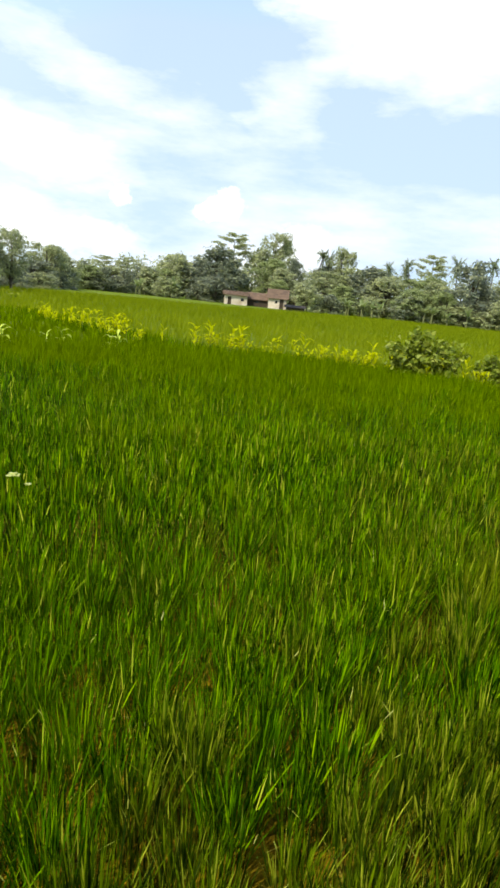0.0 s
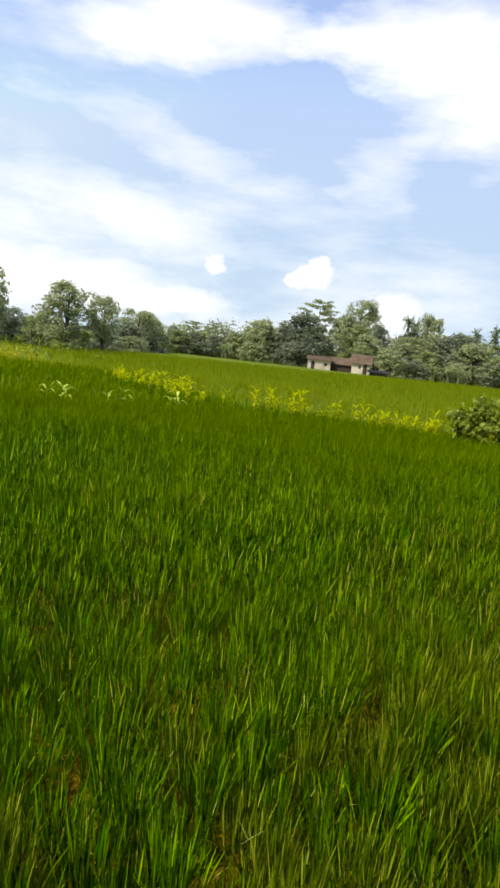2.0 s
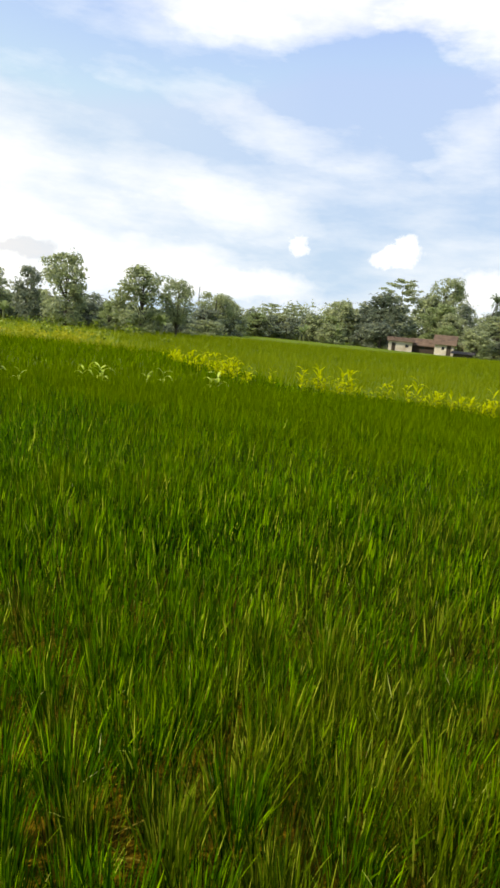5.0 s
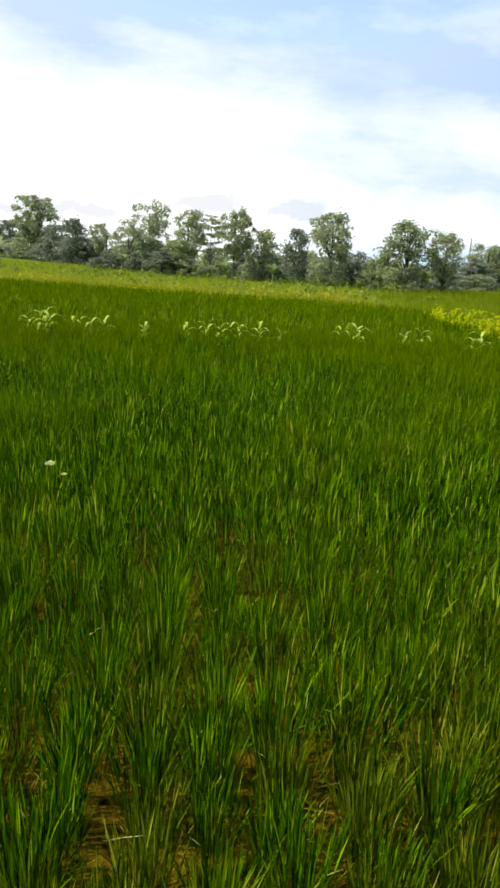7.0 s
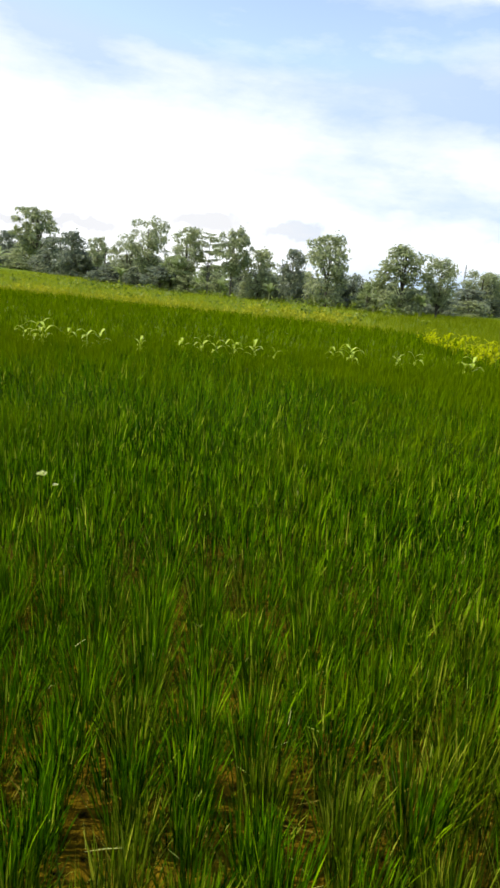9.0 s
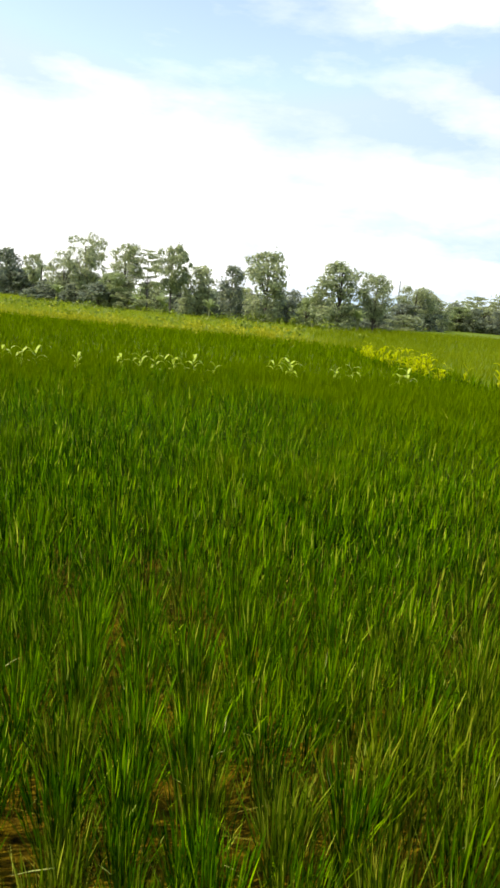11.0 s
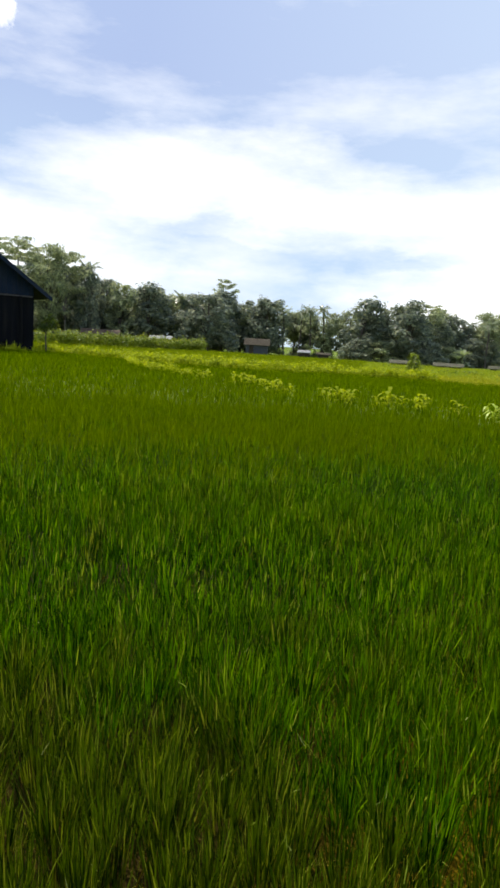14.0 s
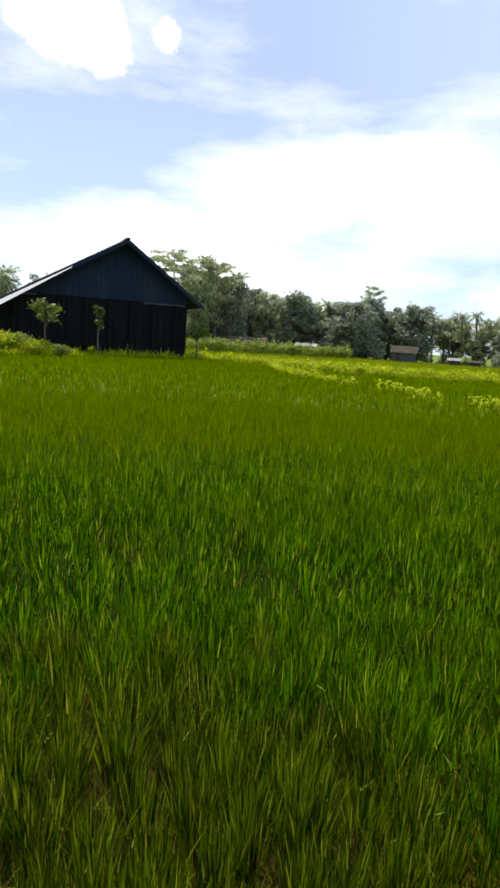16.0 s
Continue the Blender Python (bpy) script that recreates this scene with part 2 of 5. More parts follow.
LEAF_LIGHT = leafy("hazed_light_tree_leaf", [(0.0, (0.21, 0.262, 0.100)), (0.5, (0.31, 0.372, 0.145)), (1.0, (0.42, 0.475, 0.195))], 0.45, 0.55, gloss=0.3, glow=HAZY)
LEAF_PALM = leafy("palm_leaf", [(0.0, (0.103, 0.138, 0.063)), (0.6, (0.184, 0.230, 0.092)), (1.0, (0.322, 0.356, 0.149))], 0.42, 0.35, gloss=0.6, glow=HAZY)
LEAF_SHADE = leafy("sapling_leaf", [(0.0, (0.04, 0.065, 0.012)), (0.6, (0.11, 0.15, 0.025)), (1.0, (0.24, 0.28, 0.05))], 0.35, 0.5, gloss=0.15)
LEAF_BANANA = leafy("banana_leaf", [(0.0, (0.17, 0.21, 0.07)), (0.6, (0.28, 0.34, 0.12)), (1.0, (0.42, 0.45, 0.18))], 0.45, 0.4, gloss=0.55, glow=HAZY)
BARK = solid("bark", (0.07, 0.055, 0.04), (0.17, 0.145, 0.115), 9.0, 0.9, 0.6, (1, 1, 0.3))
BARK_PALE = solid("pale_bark", (0.16, 0.14, 0.11), (0.30, 0.27, 0.22), 9.0, 0.9, 0.6, (1, 1, 0.3))
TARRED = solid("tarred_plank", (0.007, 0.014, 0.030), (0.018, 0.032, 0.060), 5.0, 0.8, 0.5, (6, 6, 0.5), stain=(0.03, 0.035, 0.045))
# blacker plank tone for the lower, side and back walls
TARRED_DARK = solid("darker_plank", (0.003, 0.0035, 0.005), (0.010, 0.011, 0.013), 5.0, 0.9, 0.5, (6, 6, 0.5), stain=(0.018, 0.016, 0.014))
ROOF_DARK = solid("dark_roof_sheet", (0.012, 0.013, 0.017), (0.035, 0.038, 0.045), 4.0, 0.8, 0.4, (1, 1, 1), stain=(0.07, 0.06, 0.05))
PALE_BOARD = solid("pale_board", (0.50, 0.48, 0.44), (0.80, 0.77, 0.72), 7.0, 0.8, 0.4, (1, 8, 8))
POST = solid("timber_post", (0.005, 0.005, 0.005), (0.014, 0.013, 0.012), 8.0, 0.85, 0.5, (4, 4, 0.6))
SEAM = solid("grey_lath", (0.045, 0.042, 0.042), (0.12, 0.11, 0.105), 7.0, 0.8, 0.4, (1, 8, 8))
PLASTER = solid("limewashed_wall", (0.56, 0.47, 0.33), (0.76, 0.69, 0.56), 3.0, 0.9, 0.2, stain=(0.42, 0.33, 0.22), stain_scale=0.7)
TILE = solid("clay_roof_tile", (0.095, 0.066, 0.044), (0.22, 0.150, 0.10), 2.2, 0.85, 0.4, stain=(0.06, 0.045, 0.04), stain_scale=0.9)
THATCH = solid("thatch", (0.07, 0.055, 0.035), (0.16, 0.13, 0.085), 12.0, 0.95, 0.7, (1, 1, 4), stain=(0.08, 0.065, 0.045))
PALE_THATCH = solid("bleached_thatch", (0.12, 0.115, 0.065), (0.22, 0.205, 0.13), 12.0, 0.95, 0.7, (1, 1, 4), stain=(0.09, 0.08, 0.05))
SHEET = solid("pale_metal_sheet", (0.34, 0.33, 0.31), (0.52, 0.51, 0.48), 3.0, 0.6, 0.1, metal=0.1, stain=(0.26, 0.22, 0.18))
GREY_WOOD = solid("grey_plank", (0.045, 0.048, 0.05), (0.12, 0.125, 0.13), 6.0, 0.85, 0.4, (6, 6, 0.6))
DARK_WOOD = solid("dark_wood", (0.04, 0.03, 0.022), (0.10, 0.075, 0.05), 6.0, 0.8, 0.4)
GLASS_DARK = solid("window_pane", (0.02, 0.025, 0.03), (0.05, 0.055, 0.06), 2.0, 0.2, 0.0)
STEEL = solid("galvanised_steel", (0.30, 0.31, 0.32), (0.45, 0.46, 0.47), 6.0, 0.5, 0.1, metal=0.6)
PETAL = leafy("white_petal", [(0.0, (0.60, 0.66, 0.22)), (1.0, (0.80, 0.84, 0.45))], 0.4, 0.5)
BANANA_BARK = solid("banana_stem", (0.12, 0.14, 0.05), (0.22, 0.23, 0.10), 6.0, 0.9)
STEM = leafy("green_stem", [(0.0, (0.03, 0.10, 0.002)), (1.0, (0.07, 0.17, 0.004))], 0.2, 0.5)

# mud of the paddy, giving way to rough grass far out
SOIL, n = material("paddy_mud")
place = n.add("ShaderNodeTexCoord").outputs["Object"]
sp = n.add("ShaderNodeSeparateXYZ", i0=place)
far = n.math("SQRT", n.math("ADD", n.math("MULTIPLY", sp.outputs[0], sp.outputs[0]), n.math("MULTIPLY", sp.outputs[1], sp.outputs[1])))
clods = n.noise(place, 22.0, 6.0, 0.7)
mottle = n.noise(place, 2.6, 4.0)
# ochre mud with sun flecks and black shade mottled into its colour
mud = n.mix(n.math("MULTIPLY", n.math("SUBTRACT", clods, 0.35), 2.4, clamp=True), (0.012, 0.009, 0.001), (0.35, 0.22, 0.006))
mud = n.mix(n.math("MULTIPLY", n.math("SUBTRACT", mottle, 0.5), 4.0, clamp=True), mud, (0.23, 0.165, 0.006))
# the mud colour goes near black towards the barn
barn_side = n.math("MULTIPLY", n.math("SUBTRACT", n.math("ADD", 0.25, n.math("MULTIPLY", mottle, 0.5)), sp.outputs[1]), 1.6, clamp=True)
mud = n.mix(n.math("MULTIPLY", barn_side, 0.85), mud, n.mix(clods, (0.008, 0.007, 0.003), (0.055, 0.042, 0.010)))
grassy = n.mix(n.noise(place, 0.25, 5.0), (0.085, 0.14, 0.008), (0.15, 0.19, 0.02))
# near-black ground under farther rice: shade between the hills put into the colour
gap_shade = n.mix(clods, (0.010, 0.017, 0.001), (0.028, 0.042, 0.002))
reach_out = n.math("ADD", far, n.math("MULTIPLY", mottle, 3.0))
col = n.mix(n.math("MULTIPLY", n.math("SUBTRACT", reach_out, 4.0), 0.5, clamp=True), mud, gap_shade)
col = n.mix(n.math("MULTIPLY", n.math("SUBTRACT", reach_out, 15.0), 0.2, clamp=True), col, grassy)
p = n.add("ShaderNodeBsdfPrincipled", Base_Color=col, Roughness=n.math("MULTIPLY_ADD", mottle, 0.2, 0.75))
p.inputs["Specular IOR Level"].default_value = 0.05
n.put(p.inputs["Normal"], n.add("ShaderNodeBump", Strength=0.8, Distance=0.03, Height=clods).outputs[0])
n.add("ShaderNodeOutputMaterial", Surface=p.outputs[0])

# ---- mesh tools ----
rng = np.random.default_rng(7)


def mesh_of(name, verts, polys, mat):
    """A mesh from an (n, 3) array and a list of (m, k) index arrays."""
    me = bpy.data.meshes.new(name)
    verts = np.asarray(verts, dtype=np.float32)
    me.vertices.add(len(verts))
    me.vertices.foreach_set("co", verts.ravel())
    idx = np.concatenate([np.asarray(p).ravel() for p in polys]).astype(np.int32)
    sizes = np.concatenate([np.full(len(p), np.asarray(p).shape[1]) for p in polys]).astype(np.int32)
    me.loops.add(len(idx))
    me.loops.foreach_set("vertex_index", idx)
    me.polygons.add(len(sizes))
    me.polygons.foreach_set("loop_start", np.concatenate(([0], np.cumsum(sizes)[:-1])).astype(np.int32))
    me.materials.append(mat)
    me.update(calc_edges=True)
    me.validate()
    return me


def smooth(me):
    me.polygons.foreach_set("use_smooth", np.ones(len(me.polygons), dtype=bool))
    return me


def part(name, data, mat=None, parent=None, label=""):
    """Links a bmesh or a mesh as one object under a thing or a part."""
    if isinstance(data, bmesh.types.BMesh):
        me = bpy.data.meshes.new(name)
        data.to_mesh(me)
        data.free()
        me.materials.append(mat)
        data = me
    ob = new(name, data)
    if parent:
        ob.parent = parent
    return tagged(ob, label)


def thing(name, at, turn=0.0, size=(1, 1, 1), label="", category="", group="", kind=""):
    ob = new(name)
    ob.matrix_world = pose(at[0], at[1], at[2], 0, 0, turn) @ Matrix.Diagonal((*size, 1))
    return tagged(ob, label, category, group, kind)


def box(bm, x0, y0, z0, x1, y1, z1, bevel=0.0):
    m = Matrix.Translation(((x0 + x1) / 2, (y0 + y1) / 2, (z0 + z1) / 2)) @ Matrix.Diagonal((x1 - x0, y1 - y0, z1 - z0, 1))
    made = bmesh.ops.create_cube(bm, size=1.0, matrix=m)
    if bevel:
        edges = {e for v in made["verts"] for e in v.link_edges}
        bmesh.ops.bevel(bm, geom=list(edges), offset=bevel, segments=1, affect="EDGES")
    return bm


def tubes(paths, sides=6):
    """Tapered tubes along polylines of (x, y, z, radius)."""
    verts, quads, start = [], [], 0
    for path in paths:
        path = np.asarray(path, dtype=float)
        p, r = path[:, :3], path[:, 3]
        for i in range(len(p)):
            d = p[min(i + 1, len(p) - 1)] - p[max(i - 1, 0)]
            d = d / (np.linalg.norm(d) + 1e-9)
            a = np.cross(d, (1, 0, 0) if abs(d[0]) < 0.8 else (0, 1, 0))
            a /= np.linalg.norm(a)
            b = np.cross(d, a)
            for k in range(sides):
                ang = 2 * math.pi * k / sides
                verts.append(p[i] + r[i] * (math.cos(ang) * a + math.sin(ang) * b))
        for i in range(len(p) - 1):
            for k in range(sides):
                q = start + i * sides
                quads.append((q + k, q + (k + 1) % sides, q + sides + (k + 1) % sides, q + sides + k))
        start += len(p) * sides
    return np.array(verts), [np.array(quads)]


def blades(base, count, height, spread, width, segs, r, lean=(0.0, 0.0), root=0.03, droop=0.12, aloft=0.0, bow=0.065):
    """Grass blades: count blades from each base, arching outwards; aloft: how far up the stem the blades may begin."""
    m = len(base) * count
    b = np.repeat(base, count, axis=0)
    tier = r.uniform(0, 1, m)
    if 0 < aloft < 0.9:
        # leaves leave the stem at many heights: the short ones low down and spreading, the tall ones upright
        h = np.repeat(height, count) * (0.46 + 0.58 * tier ** 0.55)
        begin = np.where(r.uniform(0, 1, m) < (0.84 if aloft < 0.85 else 0.96), r.uniform(0.6, 1.0, m) * aloft, 0.0)
        tilt = spread * (0.1 + r.uniform(0, 1, m)) * (1.6 - 0.8 * tier)
    else:
        h = np.repeat(height, count) * (0.45 + 0.65 * tier ** 0.7 if not aloft else 0.62 + 0.42 * tier)
        begin = r.uniform(0.9, 1.0, m) * aloft
        tilt = spread * r.uniform(0.1, 1.0, m)
    ang = r.uniform(0, 2 * math.pi, m)
    out_x, out_y = np.cos(ang), np.sin(ang)
    rr = root * np.sqrt(r.uniform(0, 1, m))
    fall = droop * r.uniform(0.0, 1.0, m) ** 2 * h
    face = ang + math.pi / 2 + r.normal(0, 0.6, m)
    wx, wy = np.cos(face), np.sin(face)
    w = width * r.uniform(0.45, 1.3, m)
    bow_x, bow_y = r.normal(0, bow, m) * h, r.normal(0, bow, m) * h
    verts = np.zeros((m, 2 * segs + 1, 3))
    for i in range(segs + 1):
        u = i / segs
        s = begin + (1 - begin) * u
        side = rr + h * s * np.sin(tilt) + fall * 2.0 * s ** 2
        x = b[:, 0] + out_x * side + lean[0] * h * s ** 1.5 + bow_x * (s * s - 0.3 * s)
        y = b[:, 1] + out_y * side + lean[1] * h * s ** 1.5 + bow_y * (s * s - 0.3 * s)
        z = b[:, 2] + h * s * np.cos(tilt) - fall * 1.2 * s ** 3
        half = w * 0.5 * (0.55 + 0.9 * u) * (1 - u ** 2.2)
        if i < segs:
            verts[:, 2 * i] = np.stack([x - wx * half, y - wy * half, z], 1)
            verts[:, 2 * i + 1] = np.stack([x + wx * half, y + wy * half, z], 1)
        else:
            verts[:, 2 * i] = np.stack([x, y, z], 1)
    first = np.arange(m) * (2 * segs + 1)
    polys = []
    if segs > 1:
        quads = np.concatenate([np.stack([first + 2 * i, first + 2 * i + 1, first + 2 * i + 3, first + 2 * i + 2], 1) for i in range(segs - 1)])
        polys.append(quads)
    k = 2 * (segs - 1)
    polys.append(np.stack([first + k, first + k + 1, first + k + 2], 1))
    return verts.reshape(-1, 3), polys


def tones(x, y, scale, seed=0.0):
    return np.array([noise.noise((a * scale, c * scale, seed)) for a, c in zip(x, y)])


# ---- plan of the fields: how far the dark paddy reaches, and the fallow strip behind it, by turn ----
REACH_TURN = [-60, -40, -23, -17.5, -14.6, -9, -5, 0.5, 5.4, 10, 12.7, 15, 17.3, 19, 22, 24.2, 31, 38, 45, 52, 58, 68, 76, 81, 91, 101, 109, 116, 119, 160]
REACH_M = [9.0, 10.2, 12.3, 11.9, 13.0, 13.6, 14.4, 14.7, 14.4, 14.8, 16.3, 18.2, 19.9, 21.8, 24.4, 25.9, 27.2, 27.8, 28.6, 31.0, 32.4, 35.0, 36.5, 37.0, 37.0, 34.5, 37.5, 45.0, 44.5, 40.3]
STRIP_TURN = [18, 22, 31, 38, 45, 54, 59, 66, 73, 82, 91, 105, 117, 119]
STRIP_M = [21.5, 29, 34, 35, 37, 42, 46, 52, 56, 52, 50, 49, 51, 46]


def reach(turn):
    return np.interp(turn, REACH_TURN, REACH_M)


def field_end(turn):
    """Where the lighter rice field beyond the maize gives way to short grass before the houses and trees."""
    return np.interp(turn, [-35, -14, -5, 0, 4, 16, 26, 40, 90, 95], [118, 113, 93, 80, 73, 70, 60, 104, 104, 104])


def strip(turn):
    return np.interp(turn, STRIP_TURN, STRIP_M)


# ---- ground: one sheet out to the horizon ----
def build_ground():
    radii = np.concatenate([np.arange(0.25, 9, 0.16), np.geomspace(9.2, 4500, 60)])
    sides = 140
    ang = np.arange(sides) * 2 * math.pi / sides
    rr, aa = np.meshgrid(radii, ang, indexing="ij")
    x, y = (rr * np.cos(aa)).ravel(), (rr * np.sin(aa)).ravel()
    z = 0.035 * tones(x, y, 2.2) + 0.03 * tones(x, y, 6.5, 3.0)
    z *= np.clip((40 - rr.ravel()) / 20, 0, 1)
    verts = np.concatenate([np.stack([x, y, z], 1), [[0, 0, 0]]])
    i, k = np.meshgrid(np.arange(len(radii) - 1), np.arange(sides), indexing="ij")
    a = (i * sides + k).ravel()
    b = (i * sides + (k + 1) % sides).ravel()
    quads = np.stack([a, a + sides, b + sides, b], 1)
    fan = np.stack([np.full(sides, len(verts) - 1), np.arange(sides), (np.arange(sides) + 1) % sides], 1)
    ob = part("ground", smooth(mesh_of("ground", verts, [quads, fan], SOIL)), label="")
    tagged(ob, "muddy paddy ground turning to rough grass far out", "ground", kind="structure")


build_ground()


# ---- rice: hills in rows square to the weedy bund ----
ROW = radians(41)
ROW_U = np.array((-math.sin(ROW), math.cos(ROW)))
ROW_V = np.array((math.cos(ROW), math.sin(ROW)))


def hills(du, dv, r0, r1, jitter, r, turn0=-48.0, turn1=152.0):
    """Places of rice hills on a jittered grid between two distances."""
    nu, nv = int(r1 / du) + 1, int(r1 / dv) + 1
    u, v = np.meshgrid(np.arange(-nu, nu + 1) * du, np.arange(-nv, nv + 1) * dv, indexing="ij")
    u, v = u.ravel() + r.normal(0, jitter, u.size), v.ravel() + r.normal(0, jitter, v.size)
    xy = u[:, None] * ROW_U + v[:, None] * ROW_V
    d = np.hypot(xy[:, 0], xy[:, 1])
    turn = np.degrees(np.arctan2(-xy[:, 0], xy[:, 1]))
    keep = (d >= r0) & (d < r1) & (((turn > turn0) & (turn < turn1)) | (d < 3.2))
    return xy[keep], d[keep], turn[keep]


def crop(name, xy, count, tall, spread, width, segs, mat, label, category, lean=(0.0, 0.0), root=0.045, vary=0.2, z=0.0, droop=0.10, aloft=0.0, bow=0.065):
    h = tall * (1 + vary * tones(xy[:, 0], xy[:, 1], 0.8) + rng.normal(0, 0.07, len(xy)))
    base = np.column_stack([xy, np.full(len(xy), z)])
    v, p = blades(base, count, h, spread, width, segs, rng, lean, root, droop, aloft, bow)
    return tagged(part(name, mesh_of(name, v, p, mat)), label, category, kind="stuff")


xy, d, turn = hills(0.15, 0.195, 0.0, 5.6, 0.026, rng)
thin = (tones(xy[:, 0], xy[:, 1], 1.1, 5.0) + rng.normal(0, 0.15, len(xy))) > -0.78
xy, d, turn = xy[thin], d[thin], turn[thin]
# yellowed, stunted hills, with the mud showing between
BARE = np.array(((-1.59, 2.39), (-1.17, 1.96), (-0.75, 1.54), (-0.84, 1.41), (-0.52, 1.62), (-1.51, 3.06), (-1.24, 0.68), (-1.56, 0.73), (-1.06, 1.31), (-1.23, 1.60), (-0.39, 1.89), (-1.87, 2.16), (-1.13, 1.93),
                 (-1.04, 1.50), (-1.24, 1.06), (-1.66, 0.71), (-2.03, -1.57), (-2.11, -0.58), (-1.74, -0.02)))
stunted = np.min(np.hypot(xy[:, None, 0] - BARE[None, :, 0], xy[:, None, 1] - BARE[None, :, 1]), axis=1) < 0.062
stunted_xy, xy, d, turn = xy[stunted], xy[~stunted], d[~stunted], turn[~stunted]
near = d < 2.9
# dry marks hills near the line walked that take the more olive colour
way = np.array(((-1.2, -0.7), (0.25, 0.25)))
along = np.clip(((xy - way[0]) @ (way[1] - way[0])) / ((way[1] - way[0]) @ (way[1] - way[0])), 0, 1)
off = np.hypot(*(xy - way[0] - along[:, None] * (way[1] - way[0])).T)
share = np.maximum(0.7 * np.clip((xy[:, 0] + 0.8) / 1.1, 0, 1) * np.clip((4.6 - d) / 2.5, 0.3, 1), np.clip((turn - 85) / 60, 0, 0.08)) + 0.04
dry = (off + rng.normal(0, 0.24, len(xy)) < np.interp(xy[:, 0], [-2.0, -1.2], [0.55, 1.12])) | (rng.uniform(0, 1, len(xy)) < share)
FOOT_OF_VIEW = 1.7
for pick, mat, words in ((near & ~dry, RICE, "dense green young rice growing in rows"), (near & dry, RICE_OLIVE, "olive rice near the line walked")):
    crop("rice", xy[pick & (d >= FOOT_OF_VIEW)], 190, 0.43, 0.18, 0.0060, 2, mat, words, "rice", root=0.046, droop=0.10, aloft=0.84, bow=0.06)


def rice_plants(spots, dry):
    """The nearest rice hills, each a plant of four tillers: a few shapes, turned and scaled."""
    mat = RICE_OLIVE if dry else RICE
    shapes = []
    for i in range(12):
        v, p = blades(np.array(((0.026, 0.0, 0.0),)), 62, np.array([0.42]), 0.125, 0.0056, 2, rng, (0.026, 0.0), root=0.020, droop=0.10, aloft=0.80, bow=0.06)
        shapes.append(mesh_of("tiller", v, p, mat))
    for x, y in spots:
        s = float(rng.uniform(0.86, 1.12))
        ob = thing("rice_plant", (x, y, 0), float(rng.uniform(0, 360)), (s, s, s), "clump of olive rice rooted in mud" if dry else "clump of green young rice rooted in mud", "rice plant", "rice plants at the trodden edge")
        for k in range(4):
            tiller = part("tiller", shapes[int(rng.integers(0, len(shapes)))], parent=ob)
            tiller.matrix_local = pose(0, 0, 0, 0, 0, k * 90 + float(rng.normal(0, 18)))


crop("stunted_rice", stunted_xy, 26, 0.25, 0.5, 0.008, 3, STRAW, "yellowed stunted rice hills in gaps of the rows", "rice", root=0.05, droop=0.4)
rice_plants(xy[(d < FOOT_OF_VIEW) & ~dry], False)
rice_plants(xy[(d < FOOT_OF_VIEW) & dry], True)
crop("bleached_leaf_tips", xy, 2, 0.45, 0.4, 0.0038, 2, GLINT_TIP, "pale bent leaf tips for sun glints on top of the rice", "rice leaves", droop=0.4, aloft=0.93)
for pick, mat, words in ((~near & ~dry, RICE, "dense green young rice growing in rows"), (~near & dry, RICE_OLIVE, "olive rice among the green")):
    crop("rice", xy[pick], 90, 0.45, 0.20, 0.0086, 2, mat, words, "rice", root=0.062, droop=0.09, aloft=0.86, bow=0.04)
crop("dry_rice_leaves", xy[::2], 5, 0.26, 0.75, 0.009, 3, STRAW, "dry yellowed rice leaves at the foot of the hills", "rice leaves", droop=0.5)
xy, d, turn = hills(0.16, 0.215, 5.6, 14.0, 0.03, rng)
xy = xy[d < reach(turn)]
# where the far tint sets in, by distance and heading
outer_rice = np.hypot(xy[:, 0], xy[:, 1]) + 1.8 * tones(xy[:, 0], xy[:, 1], 0.3, 8.0) + rng.normal(0, 1.5, len(xy)) > np.interp(turn[d < reach(turn)], [14, 30, 80, 96], [6.4, 9.0, 9.0, 6.4])
for pick, mat, words in ((~outer_rice, RICE, "dense green young rice growing in rows"), (outer_rice, RICE_OUT, "dense olive-green rice further out in the paddy")):
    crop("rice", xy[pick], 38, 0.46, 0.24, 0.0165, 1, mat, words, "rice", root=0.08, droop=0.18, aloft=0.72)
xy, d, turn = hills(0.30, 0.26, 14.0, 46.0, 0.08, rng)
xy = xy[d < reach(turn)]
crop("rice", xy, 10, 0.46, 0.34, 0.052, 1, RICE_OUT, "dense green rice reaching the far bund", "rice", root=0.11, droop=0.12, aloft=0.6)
# the paddy goes on behind
xy, d, turn = hills(0.27, 0.27, 3.1, 24.0, 0.08, rng, -180.0, 180.0)
xy = xy[(turn < -47) | (turn > 151)]
crop("rice", xy, 9, 0.46, 0.5, 0.06, 1, RICE, "dense green rice on the near side of the paddy", "rice", root=0.12, droop=0.12, aloft=0.5)
xy, d, turn = hills(0.62, 0.62, 9.0, 104.0, 0.22, rng)
far_side = turn + 9 * tones(xy[:, 0], xy[:, 1], 0.07, 2.0) + rng.normal(0, 2.2, len(xy)) >= 25
meadow = far_side & (turn > 14) & (turn < 90) & (d > strip(turn) - 2) & (d < 62 + 60 * np.clip((turn - 46) / 8, 0, 1)) & (d > reach(turn) + 1)
fallow = (d > reach(turn) + 0.2) & far_side & (turn > 16) & (d <= strip(turn) + 3 * tones(xy[:, 0], xy[:, 1], 0.12)) & (turn < 88)
beyond = (d > reach(turn) + 0.4) & (d < field_end(turn)) & ((turn < 88) | (d > strip(turn))) & ~meadow & ~fallow
xy_far = xy[beyond]
close = (d < 34)[beyond]
